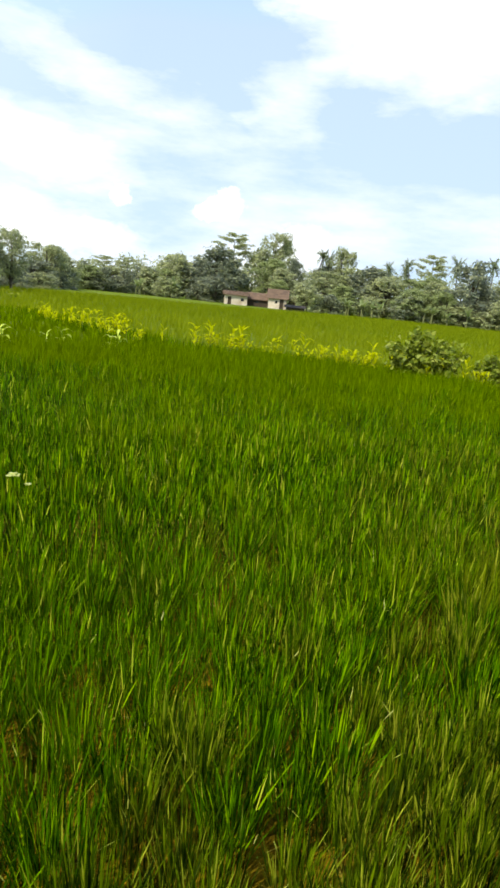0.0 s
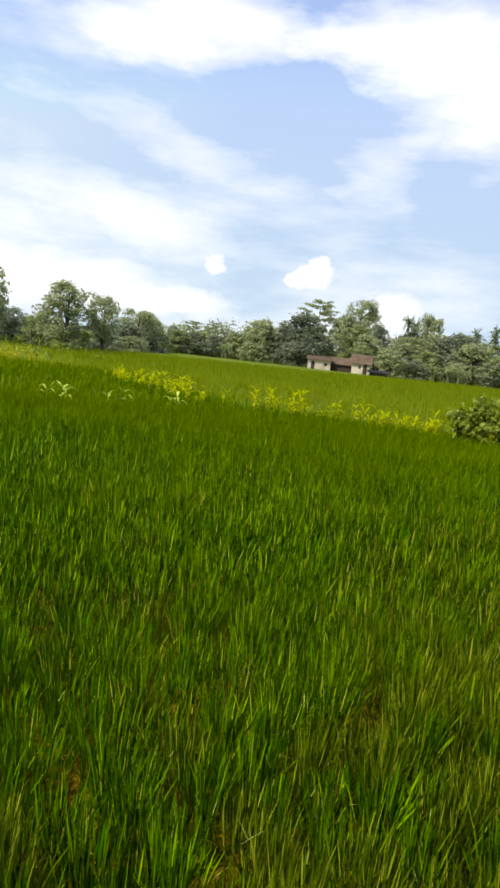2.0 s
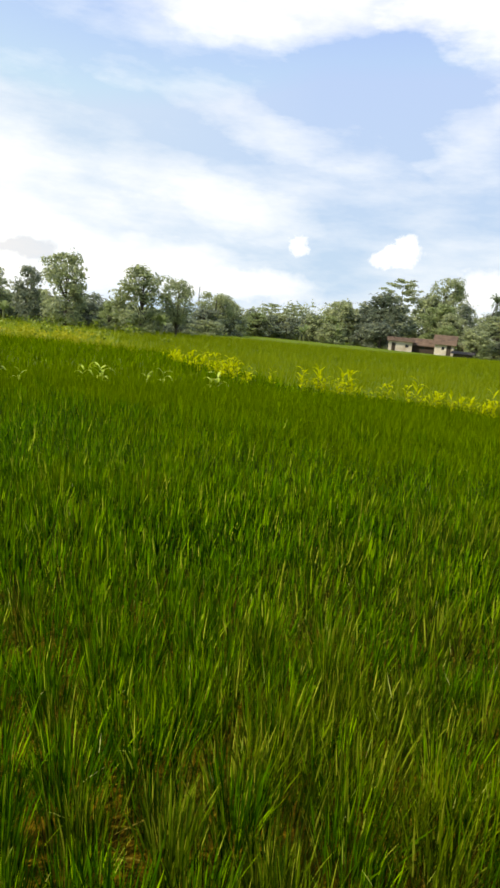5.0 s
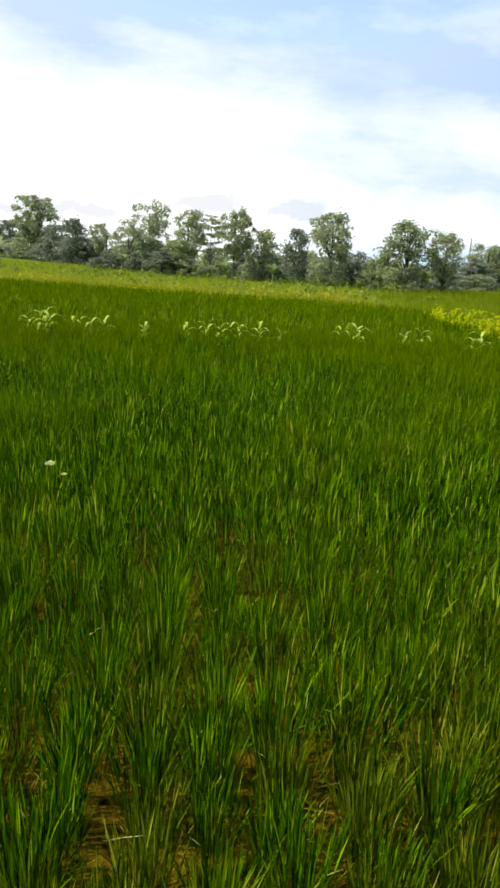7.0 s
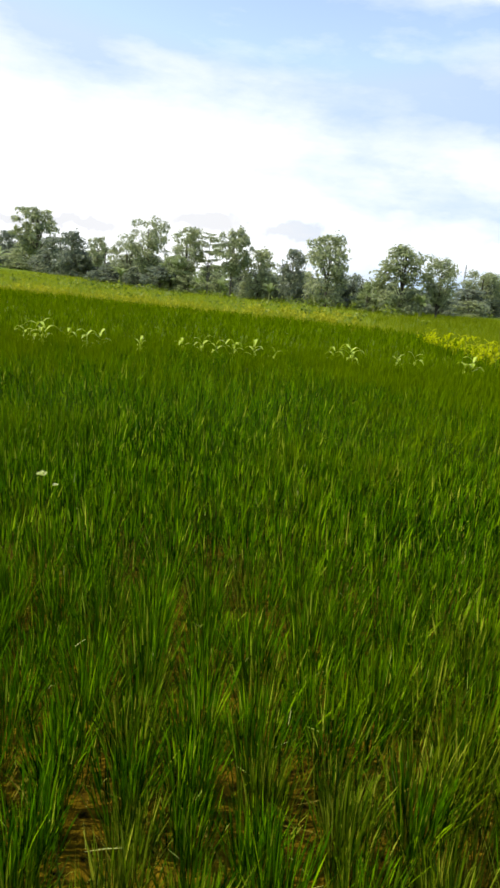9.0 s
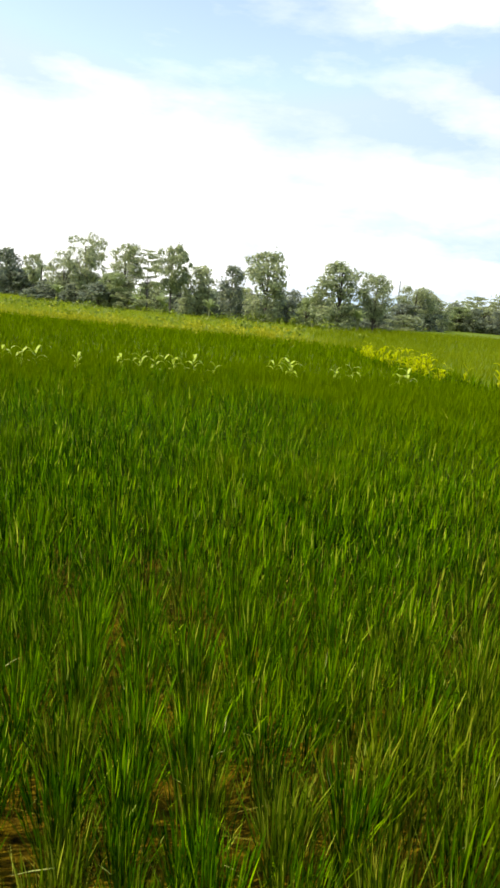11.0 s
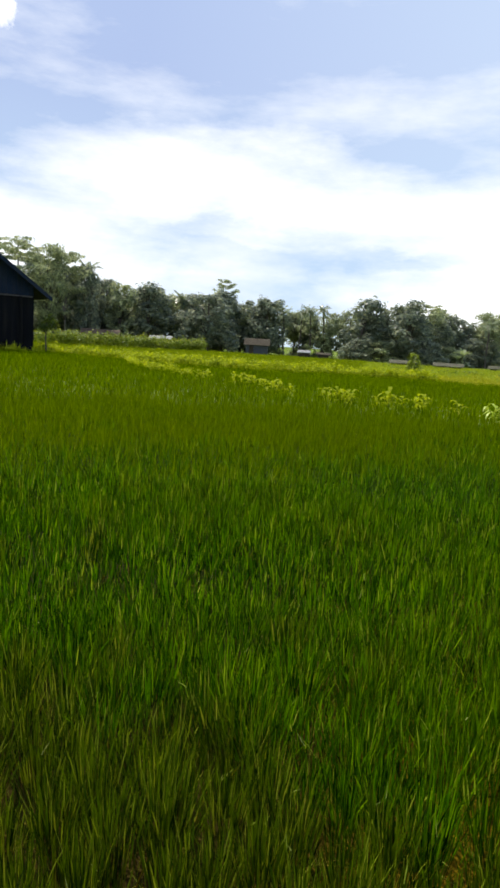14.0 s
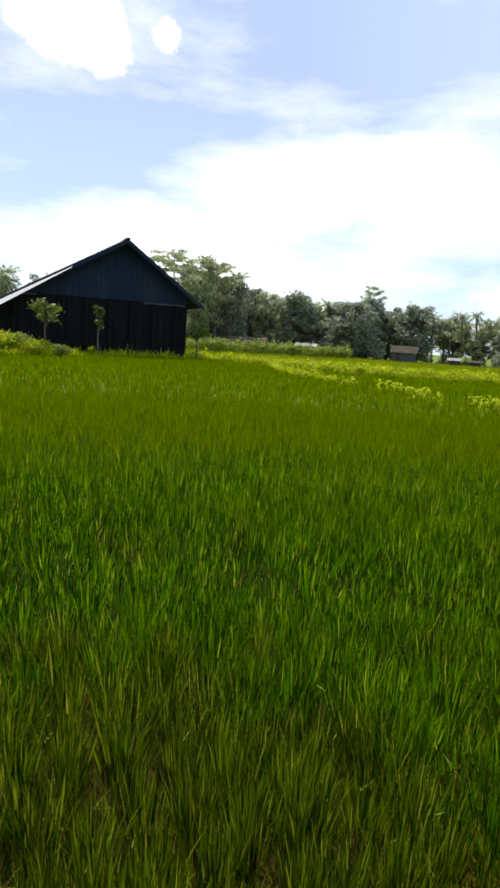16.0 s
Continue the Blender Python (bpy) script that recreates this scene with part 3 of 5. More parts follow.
crop("rice", xy_far[close], 26, 0.44, 0.6, 0.042, 1, RICE_FAR, "lighter yellow-green rice beyond the maize bund", "rice", root=0.42, lean=(0.05, 0.0))
crop("rice", xy_far[~close], 11, 0.44, 0.6, 0.07, 1, RICE_FAR, "lighter yellow-green rice in the fields beyond", "rice", root=0.42, lean=(0.05, 0.0))
crop("fallow_grass", xy[fallow], 16, 0.34, 0.9, 0.05, 1, FALLOW, "yellow dry grass on a fallow strip", "grass", root=0.42, vary=0.5)
crop("meadow_grass", xy[meadow], 9, 0.36, 0.8, 0.06, 1, MEADOW, "pale green grass in the fields before the trees", "grass", root=0.42, vary=0.4)
weedy = (d > reach(turn) + 0.2) & (turn >= 88) & (d <= strip(turn)) & (d < reach(turn) + 6.0)
crop("bund_grass", xy[weedy], 16, 0.30, 0.9, 0.055, 1, BUND, "bright green weeds on a broad bund", "grass", root=0.42, vary=0.6)


# ---- bunds: low earth banks between the paddies ----
def bund(name, line, wide, tall, label):
    pts = np.array(line, dtype=float)
    seg = np.concatenate([np.linspace(pts[i], pts[i + 1], 14, endpoint=False) for i in range(len(pts) - 1)] + [pts[-1:]])
    t = np.gradient(seg, axis=0)
    t /= np.linalg.norm(t, axis=1)[:, None]
    side = np.stack([-t[:, 1], t[:, 0]], 1)
    prof = [(-0.5, -0.05), (-0.32, 0.7), (-0.12, 1.0), (0.14, 0.96), (0.33, 0.68), (0.5, -0.05)]
    rows = []
    for i, (o, c) in enumerate(prof):
        q = seg + side * (o * wide + rng.normal(0, 0.03, (len(seg), 1)))
        rows.append(np.column_stack([q, c * tall + rng.normal(0, 0.02, len(seg))]))
    v = np.concatenate(rows)
    k = len(seg)
    i, j = np.meshgrid(np.arange(len(prof) - 1), np.arange(k - 1), indexing="ij")
    a = (i * k + j).ravel()
    tagged(part(name, smooth(mesh_of(name, v, [np.stack([a, a + 1, a + k + 1, a + k], 1)], SOIL))), label, "earth bund", kind="structure")


MAIZE_LINE = [(-8.7, 20.6), (-6.0, 17.2), (-4.0, 14.7), (-1.4, 14.5), (0.4, 14.0), (2.5, 12.7), (5.3, 11.7), (9.6, 9.2)]
bund("bund_1", MAIZE_LINE, 0.7, 0.13, "low earth bund under a row of yellowing maize")

pts = np.concatenate([np.linspace(a, b, 60) for a, b in zip(np.array(MAIZE_LINE)[:-1], np.array(MAIZE_LINE)[1:])]) + rng.normal(0, 0.16, (60 * (len(MAIZE_LINE) - 1), 2))
crop("bund_grass", pts, 14, 0.42, 0.5, 0.016, 2, RICE, "rank grass on the low bund", "grass", root=0.1)


# ---- trees ----
def leaf_cloud(lobes, count, size, r, shell=0.55, lift=0.35, stray=0.09):
    """Small leaf clumps spread over ellipsoid lobes (x, y, z, rx, ry, rz), thicker to the outside and above, with an uneven outline."""
    lobes = np.asarray(lobes, dtype=float)
    weight = (lobes[:, 3] * lobes[:, 4] + lobes[:, 5] * lobes[:, 3]) ** 0.9
    pick = r.choice(len(lobes), count, p=weight / weight.sum())
    q = r.normal(size=(count, 3))
    q /= np.linalg.norm(q, axis=1)[:, None]
    q[:, 2] = np.where(r.uniform(0, 1, count) < lift, np.abs(q[:, 2]), q[:, 2])
    rad = shell + (1 - shell) * r.uniform(0, 1, count) ** 0.7 + np.clip(r.normal(0, 0.16, count), -0.4, 0.35) + np.where(r.uniform(0, 1, count) < stray, r.uniform(0.1, 0.6, count), 0.0)
    c = lobes[pick, :3] + q * rad[:, None] * lobes[pick, 3:]
    a = r.normal(size=(count, 3))
    a /= np.linalg.norm(a, axis=1)[:, None]
    nrm = 0.8 * q + 0.36 * r.normal(size=(count, 3)) + (0, 0, 0.4)
    b = np.cross(nrm, a)
    b /= np.linalg.norm(b, axis=1)[:, None] + 1e-9
    a = np.cross(b, nrm)
    a /= np.linalg.norm(a, axis=1)[:, None] + 1e-9
    s = size * r.uniform(0.5, 1.35, count)[:, None]
    bend = 0.3 * s * nrm / (np.linalg.norm(nrm, axis=1)[:, None] + 1e-9)
    v = np.stack([c - a * s * 0.8, c + b * s * 0.6 + bend, c + a * s * 0.7 - b * s * 0.35], 1).reshape(-1, 3)
    k = np.arange(count) * 3
    return v, [np.stack([k, k + 1, k + 2], 1)]


def limbs(lobes, trunk_top, r0, fork, most=14):
    """A trunk and limbs that reach into the lobes."""
    paths = [[(0, 0, -0.15, r0 * 1.5), (0.03, 0.02, trunk_top * 0.15, r0), (0.1 * trunk_top * 0.1, -0.03, trunk_top * 0.6, r0 * 0.75), (0.05, 0.04, trunk_top, r0 * 0.45)]]
    for x, y, z, rx, ry, rz in lobes[:most]:
        s = fork * min(trunk_top, z)
        paths.append([(0.04, 0.02, s, r0 * 0.45), (x * 0.4, y * 0.4, s + (z - s) * 0.6, r0 * 0.3), (x * 0.95, y * 0.95, z + rz * 0.3, r0 * 0.08)])
    return paths


# how a crown fills out: heights from the foot to the top, half widths there, clumps, clump size, flatness, leaves, leaf size, fork, trunk
SHAPES = {
    "round": ((0.05, 0.25, 0.45, 0.7, 0.9, 1.0), (0.8, 0.95, 1.0, 0.9, 0.6, 0.2), 120, (0.45, 1.0), 0.95, 3900, 0.34, 0.45, 0.18),
    "dark": ((0.05, 0.2, 0.4, 0.65, 0.88, 1.0), (0.85, 1.0, 0.97, 0.85, 0.6, 0.15), 120, (0.45, 1.0), 1.0, 3900, 0.34, 0.45, 0.18),
    "light": ((0.05, 0.25, 0.5, 0.75, 0.92, 1.0), (0.7, 0.95, 1.0, 0.85, 0.55, 0.2), 100, (0.42, 0.9), 0.9, 4800, 0.30, 0.45, 0.14),
    "open": ((0.24, 0.38, 0.52, 0.74, 0.92, 1.0), (0.4, 0.6, 0.95, 1.0, 0.7, 0.25), 84, (0.45, 0.95), 0.85, 7000, 0.22, 0.35, 0.19),
    "umbrella": ((0.30, 0.42, 0.55, 0.74, 0.92, 1.0), (0.3, 0.5, 0.85, 1.0, 0.85, 0.4), 72, (0.42, 0.85), 0.8, 6600, 0.23, 0.55, 0.17),
    "tall": ((0.36, 0.46, 0.54, 0.72, 0.92, 1.0), (0.3, 0.5, 0.9, 1.0, 0.8, 0.3), 66, (0.45, 0.9), 1.0, 6000, 0.27, 0.6, 0.15),
    "bushy": ((0.0, 0.2, 0.45, 0.7, 0.9, 1.0), (0.9, 1.0, 0.9, 0.7, 0.4, 0.15), 60, (0.5, 1.05), 1.3, 1750, 0.45, 0.35, 0.10),
}
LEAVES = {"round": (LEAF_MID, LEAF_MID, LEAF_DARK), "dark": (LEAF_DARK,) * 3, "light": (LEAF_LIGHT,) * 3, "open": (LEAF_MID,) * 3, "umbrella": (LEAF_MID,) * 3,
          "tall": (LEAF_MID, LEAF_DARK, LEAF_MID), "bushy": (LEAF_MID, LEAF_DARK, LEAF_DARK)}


def make_tree(kind, variant):
    """Trunk and crown meshes of a tree 9.6 m high and 7 m wide."""
    r = np.random.default_rng(11 + variant + 17 * sorted(TREE_WORDS).index(kind))
    lobes, most = [], 18
    if kind == "layer":
        for z, w, k in ((3.2, 1.6, 4), (4.3, 2.2, 5), (5.4, 2.8, 7), (6.5, 3.2, 9), (7.6, 3.3, 10), (8.5, 2.8, 8), (9.2, 1.8, 5)):
            for a in r.uniform(0, 6.28, k):
                # each branch carries flat plates of leaves, larger towards its end
                d, tip = w * r.uniform(0.55, 1.0), z + r.normal(0, 0.16)
                for j in (1.0, 0.72, 0.45):
                    long = r.uniform(0.45, 0.85) * (0.5 + 0.5 * j)
                    lobes.append((math.cos(a) * d * j + r.normal(0, 0.2), math.sin(a) * d * j + r.normal(0, 0.2), tip + 0.22 * d * j + r.normal(0, 0.06), long, long * r.uniform(0.7, 1.0), r.uniform(0.08, 0.17)))
        count, size, fork, bark, r0, top, leaf, most = 7000, 0.17, 0.75, BARK_PALE, 0.14, 8.8, LEAF_MID, 40
    else:
        levels, widths, clumps, (s0, s1), flat, count, size, fork, r0 = SHAPES[kind]
        # the outline bulges and falls in by heading and height
        phase, swell = r.uniform(0, 6.28, 4), r.uniform(0.05, 0.15, 4)
        off = r.normal(0, 0.35, 2)
        for i in range(clumps):
            h = r.uniform(levels[0], 0.97)
            a = r.uniform(0, 6.28)
            bulge = 1 + swell[0] * math.sin(a + phase[0]) + swell[1] * math.sin(2 * a + phase[1] + 3 * h) + swell[2] * math.sin(9 * h + phase[2]) + swell[3] * math.sin(3 * a + 14 * h + phase[3])
            w = 3.2 * float(np.interp(h, levels, widths)) * bulge
            d = w * math.sqrt(r.uniform(0.08, 1.0))
            s = s0 + (s1 - s0) * r.uniform(0, 1) ** 1.6
            lobes.append((math.cos(a) * d + off[0] * h, math.sin(a) * d + off[1] * h, 9.4 * h, s * 1.1, s * 1.1, s * flat * r.uniform(0.7, 1.2)))
        bark, top, leaf = BARK, (8.2 if kind not in ("bushy",) else 5.0), LEAVES[kind][variant % 3]
    v, p = leaf_cloud(lobes, count, size, r, 0.5, 0.3)
    across = 3.5 / np.percentile(np.hypot(v[:, 0], v[:, 1]), 97)
    upward = 9.6 / np.percentile(v[:, 2], 99.3)
    v *= (across, across, upward)
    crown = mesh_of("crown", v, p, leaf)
    lobes = [(x * across, y * across, z * upward, rx, ry, rz) for x, y, z, rx, ry, rz in lobes]
    v, p = tubes(limbs(lobes, top, r0, fork, most), 5)
    return smooth(mesh_of("trunk", v, p, bark)), crown


def frond_strip(origin, heading, long, rise, sag, half, leaflets, r):
    """A feather leaf: a thin rib with drooping leaflets on both sides."""
    ca, sa = math.cos(heading), math.sin(heading)
    pts = []
    for i in range(leaflets + 1):
        s = i / leaflets
        pts.append((origin[0] + ca * long * s, origin[1] + sa * long * s, origin[2] + rise * s - sag * s * s))
    pts = np.array(pts)
    v, f = [], []
    for i in range(leaflets):
        s = (i + 0.5) / leaflets
        w = half * (0.45 + 1.2 * s) * (1 - s ** 3)
        for sgn in (-1, 1):
            side = np.array((-sa * sgn, ca * sgn, 0))
            tip = pts[i] * 0.4 + pts[i + 1] * 0.6 + side * w + np.array((ca, sa, 0)) * w * 0.45 - (0, 0, w * r.uniform(0.35, 0.9))
            k = len(v)
            v += [pts[i], pts[i + 1], tip]
            f.append((k, k + 1, k + 2))
    return v, f


def make_palm(seed):
    """Trunk and crown of a coconut palm 10 m high and about 5 m across."""
    r = np.random.default_rng(seed)
    bx, by = r.normal(0, 0.5, 2)
    path = [(bx * s * s, by * s * s, 8.2 * s - 0.1, 0.17 - 0.07 * s + (0.08 if s == 0 else 0)) for s in np.linspace(0, 1, 9)]
    v, p = tubes([path], 7)
    trunk = smooth(mesh_of("trunk", v, p, BARK))
    vs, fs = [], []
    for i in range(32):
        v, f = frond_strip((bx, by, 8.1), i * 2.4 + r.normal(0, 0.3), r.uniform(1.0, 2.3), r.uniform(-0.6, 2.7), r.uniform(0.6, 2.2), 0.36, 13, r)
        fs += [(a + len(vs), b + len(vs), c + len(vs)) for a, b, c in f]
        vs += v
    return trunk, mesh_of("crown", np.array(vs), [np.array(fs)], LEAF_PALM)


def leaf_blade(long, wide, rise, sag, steps=7, fold=0.25, twist=0.0):
    """One broad arching leaf with a folded midrib, growing along +x from the origin."""
    v, f = [], []
    for i in range(steps + 1):
        s = i / steps
        w = wide * 0.5 * math.sin(math.pi * min(1, 0.08 + 0.92 * s)) ** 0.7 if i < steps else 0.004
        x, z = long * (s - 0.18 * sag * s * s), rise * s - sag * long * s * s * 0.75
        v += [(x, -w, z + fold * w), (x, twist * s * w, z), (x, w, z + fold * w)]
    for i in range(steps):
        k = 3 * i
        f += [(k, k + 1, k + 4, k + 3), (k + 1, k + 2, k + 5, k + 4)]
    return np.array(v), [np.array(f)]


TREE_MESHES = {}
TREE_WORDS = {
    "round": ("broad leafy tree with a rounded green crown", "tree"), "dark": ("dense dark green broadleaf tree", "tree"),
    "light": ("light green leafy tree at the field edge", "tree"), "open": ("tall open-crowned tree with bare limbs", "tree"),
    "tall": ("slender tree with a bare trunk and tufted crown", "tree"), "umbrella": ("tall tree with a broad top-heavy crown", "tree"), "layer": ("thin tree with flat spreading layered branches", "tree"),
    "palm": ("tall coconut palm with feathery fronds", "palm tree"), "bushy": ("thick leafy shrub under the trees", "shrub"),
}
GROUPS = {"palm": "coconut palms", "bushy": "shrubs along the treeline"}


BEND_TURN = [-40, 16, 21, 33, 45, 49, 54, 58, 62, 75, 79, 84, 150]
BEND = [1.0, 1.0, 0.64, 0.63, 0.66, 0.76, 0.95, 1.3, 1.65, 1.7, 1.2, 1.1, 1.0]


# how high the canopy stands on the side of the barn
SKYLINE_TURN = [90, 91.5, 92.5, 95, 97.4, 98.3, 101.4, 103.5, 104.8, 107.2, 108.6, 112, 114.5, 116, 118, 121]
SKYLINE = [9.6, 9.6, 7.4, 7.1, 7.4, 9.1, 8.7, 9.8, 9.2, 7.7, 9.2, 9.4, 10.8, 12.4, 13.2, 13.6]


def bend(turn):
    """How much nearer or farther the treeline runs there, against a plain ring of about 105 m."""
    return float(np.interp(turn, BEND_TURN, BEND))


def plant_tree(kind, turn, d, high, wide):
    k = bend(turn)
    if turn > 90 and kind not in ("palm", "layer"):
        high = min(high, float(np.interp(turn, SKYLINE_TURN, SKYLINE)) * rng.uniform(0.96, 1.1))
    d, high, wide = d * k, 1.55 + (high - 1.55) * k, wide * k
    variant = int(rng.integers(0, 3 if kind in ("palm", "layer", "tall", "umbrella") else 5))
    if (kind, variant) not in TREE_MESHES:
        TREE_MESHES[kind, variant] = make_palm(11 + variant) if kind == "palm" else make_tree(kind, variant)
    trunk, crown = TREE_MESHES[kind, variant]
    label, category = TREE_WORDS[kind]
    w = wide / (5.0 if kind == "palm" else 7.0)
    ob = thing({"palm": "coconut_palm", "bushy": "shrub"}.get(kind, "tree"), polar(turn, d), float(rng.uniform(0, 360)), (w, w, high / 9.6), label, category, GROUPS.get(kind, "trees round the fields"))
    part("trunk", trunk, parent=ob)
    part("crown", crown, parent=ob)
    return ob


# turn, distance, height, width
for kind, spots in (
    ("palm", [(-17.85, 114, 11.6, 3.6), (-15.2, 114, 11.3, 3.6), (-11.7, 115, 10.6, 3.6), (-11.1, 116, 9.3, 3.4), (-9.6, 115, 9.7, 3.5), (-4.4, 119, 10.7, 3.7), (-3.4, 118, 11.1, 3.7),
              (21.9, 105, 6.9, 4), (93.7, 109, 9.3, 4.4), (94.85, 109, 9.0, 4.4), (95.8, 109, 8.6, 4.2), (113.1, 104, 12.9, 5.6), (82.0, 116, 8.2, 4.5), (106.0, 108, 9.4, 5), (107.4, 108, 8.8, 5), (109.6, 110, 10.2, 5), (97.2, 110, 8.2, 4.6), (80.3, 106, 8.0, 4.6), (78.9, 107, 8.3, 4.6), (88.6, 113, 9.0, 4.6), (72.6, 108, 7.4, 4.2), (76.0, 107, 8.3, 4.6), (131.8, 90, 9.7, 6), (133.4, 88, 9.0, 6), (50.4, 108, 5.4, 3.4)]),
    ("dark", [(-16.5, 107, 9.8, 9), (-8.15, 114, 8.1, 8), (4.9, 112, 8.7, 10.5), (10.9, 112, 4.5, 5), (34.6, 93, 6.4, 4.8), (53.1, 105, 6.5, 4.6), (76.9, 108, 9.3, 6), (86.6, 106, 9.6, 9.5),
              (102.6, 110, 9.8, 7.5), (103.8, 102, 8.6, 9), (114.3, 102, 11.5, 5.5), (116.2, 104, 11.8, 8), (117.9, 103, 12.4, 8), (112.4, 106, 10.6, 7), (-22, 106, 9.5, 9), (-27, 104, 10, 9), (-33, 104, 10.5, 9)]),
    ("round", [(-13.7, 107, 6.4, 6.5), (-9.7, 111, 6.7, 9), (-4.5, 114, 6.8, 9), (-1.8, 121, 8.5, 7), (1.1, 125, 10.1, 8), (8.3, 112, 6.7, 6.5), (13.6, 112, 3.9, 7.5), (17.4, 108, 4.6, 5.6),
               (25.3, 86, 7.4, 8.0), (31.5, 90, 8.4, 7.0), (37.3, 95, 6.0, 6), (61.3, 115, 5.3, 6), (66.8, 112, 6.4, 6), (69.4, 110, 6.6, 10), (71.9, 112, 6.9, 6)]),
    ("dark", [(90.5, 108, 10, 9), (98.7, 108, 9, 7), (105.1, 108, 8.6, 7), (108.9, 105, 9.8, 9)]),
    ("round", [(75.9, 112, 7.4, 7), (73.9, 113, 7.0, 6), (78.4, 110, 7.3, 9), (84.4, 112, 7.7, 5.5), (111.3, 104, 9.4, 6), (80.6, 112, 7.2, 6), (73.4, 112, 6.6, 6),
               (122, 95, 10.5, 8), (126, 96, 9.5, 8), (137, 92, 9.5, 9), (142, 92, 9, 9), (-19.5, 112, 8.6, 8), (-24.5, 110, 9, 8), (-30, 108, 9.4, 8)]),
    ("light", [(-11.7, 104, 4.9, 6), (-6.2, 109, 4.6, 6), (28, 88, 3.0, 4.6), (9.6, 110, 4.4, 5), (-0.6, 112, 4.6, 4), (15.6, 106, 3.6, 5), (44.8, 96, 4.2, 5), (-14.6, 104, 5.0, 5)]),
    ("open", [(0.0, 128, 13.3, 8.5), (18.7, 110, 5.9, 5.5), (19.1, 110, 6.2, 6), (22.3, 88, 6.5, 4.6), (43.6, 100, 8.4, 5.6), (46.9, 100, 9.1, 7.2), (63.9, 105, 6.9, 6), (108.6, 108, 9.9, 6.5), (117.2, 98, 13.4, 6), (48.6, 101, 5.6, 5)]),
    ("tall", [(-5.6, 121, 11.3, 5), (39.7, 92, 8.2, 4.6), (51.0, 108, 6.2, 2.8)]),
    ("umbrella", [(55.8, 108, 9.4, 6.6)]),
    ("layer", [(-13.1, 121, 11.5, 6), (3.6, 125, 12.4, 7), (12.4, 115, 5.8, 4.4), (14.3, 115, 5.6, 4.4), (41.7, 100, 7.9, 4.2), (74.8, 108, 11.9, 9.6), (102.45, 112, 12.0, 4.0), (115.8, 100, 13, 6.4), (119.5, 95, 13.8, 9), (85.2, 110, 9.6, 6)]),
):
    for spot in spots:
        plant_tree(kind, *spot)

# second row that closes the canopy behind
for turn, low, high, d in [(t, 6.0, 8.6, 116) for t in np.arange(-35, 9, 2.4)] + [(t, 3.4, 4.6, 118) for t in np.arange(9, 20, 2.2)] + [(t, 2.8, 4.2, 114) for t in np.arange(20, 54, 2.4)] + [(t, 5.2, 6.8, 116) for t in np.arange(54, 77, 2.1)] \
        + [(t, 6.4, 9.2, 112) for t in np.arange(77, 98, 1.5)] + [(t, 7.4, 10.6, 112) for t in np.arange(98, 119, 1.2)] + [(t, 8.0, 10.5, 108) for t in np.arange(112, 146, 2.6)]:
    plant_tree((("dark", "open", "tall", "round") if turn > 76 else ("round", "dark", "round", "light"))[int(rng.integers(0, 4))], turn + rng.normal(0, 0.5), d + rng.uniform(-2, 5), rng.uniform(low, high), rng.uniform(6, 8.5))

# undergrowth that closes the foot of the treeline
for turn, low, high, d in [(t, 2.6, 4.6, 104) for t in np.arange(-35, 20, 1.9)] + [(t, 1.6, 2.6, 94) for t in np.arange(20, 50, 2.3)] + [(t, 2.6, 4.4, 108) for t in np.arange(50, 76, 1.9)] \
        + [(t, 2.8, 5.0, 104) for t in np.arange(76, 146, 1.8)]:
    if 1.2 < turn < 2.8:
        low, high, d = 1.7, 2.3, 97
    elif -2.6 < turn < 4.4:
        d, low, high = 122, 3.0, 5.0
    if 91 < turn < 120:
        d = 109
    plant_tree("bushy", turn + rng.normal(0, 0.4), d + rng.uniform(-2, 6), rng.uniform(low, high), rng.uniform(4.5, 7.0))


def far_woods():
    """Woods behind the treeline, far off, as one mass of leaf clumps."""
    lobes = []
    for t in np.arange(-44, 152, 0.9):
        k = bend(t)
        tall = np.interp(t, [-44, 10, 20, 24, 52, 58, 80, 152], [9, 7.5, 3.6, 3.8, 3.8, 5.6, 7.5, 9.5])
        q = polar(t + rng.normal(0, 0.3), rng.uniform(128, 150) * k)
        h = 1.55 + (tall * rng.uniform(0.65, 1.0) * 1.25 - 1.55) * k
        lobes.append((q.x, q.y, h * 0.55, 2.2 * k, 2.2 * k, h * 0.45))
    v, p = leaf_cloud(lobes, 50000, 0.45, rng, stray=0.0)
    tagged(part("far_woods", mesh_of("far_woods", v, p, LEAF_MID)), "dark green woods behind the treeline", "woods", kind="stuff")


far_woods()


def sheet(name, prof, x0, x1, mat, parent, tilt=None):
    """A profile in y and z drawn out along x, as one closed mesh; tilt gives z to add at each end."""
    bm = bmesh.new()
    t0, t1 = tilt or (0.0, 0.0)
    a = [bm.verts.new((x0, y, z + t0)) for y, z in prof]
    b = [bm.verts.new((x1, y, z + t1)) for y, z in prof]
    k = len(prof)
    for i in range(k):
        bm.faces.new((a[i], a[(i + 1) % k], b[(i + 1) % k], b[i]))
    bm.faces.new(a[::-1])
    bm.faces.new(b)
    bmesh.ops.recalc_face_normals(bm, faces=bm.faces)
    return part(name, bm, mat, parent)


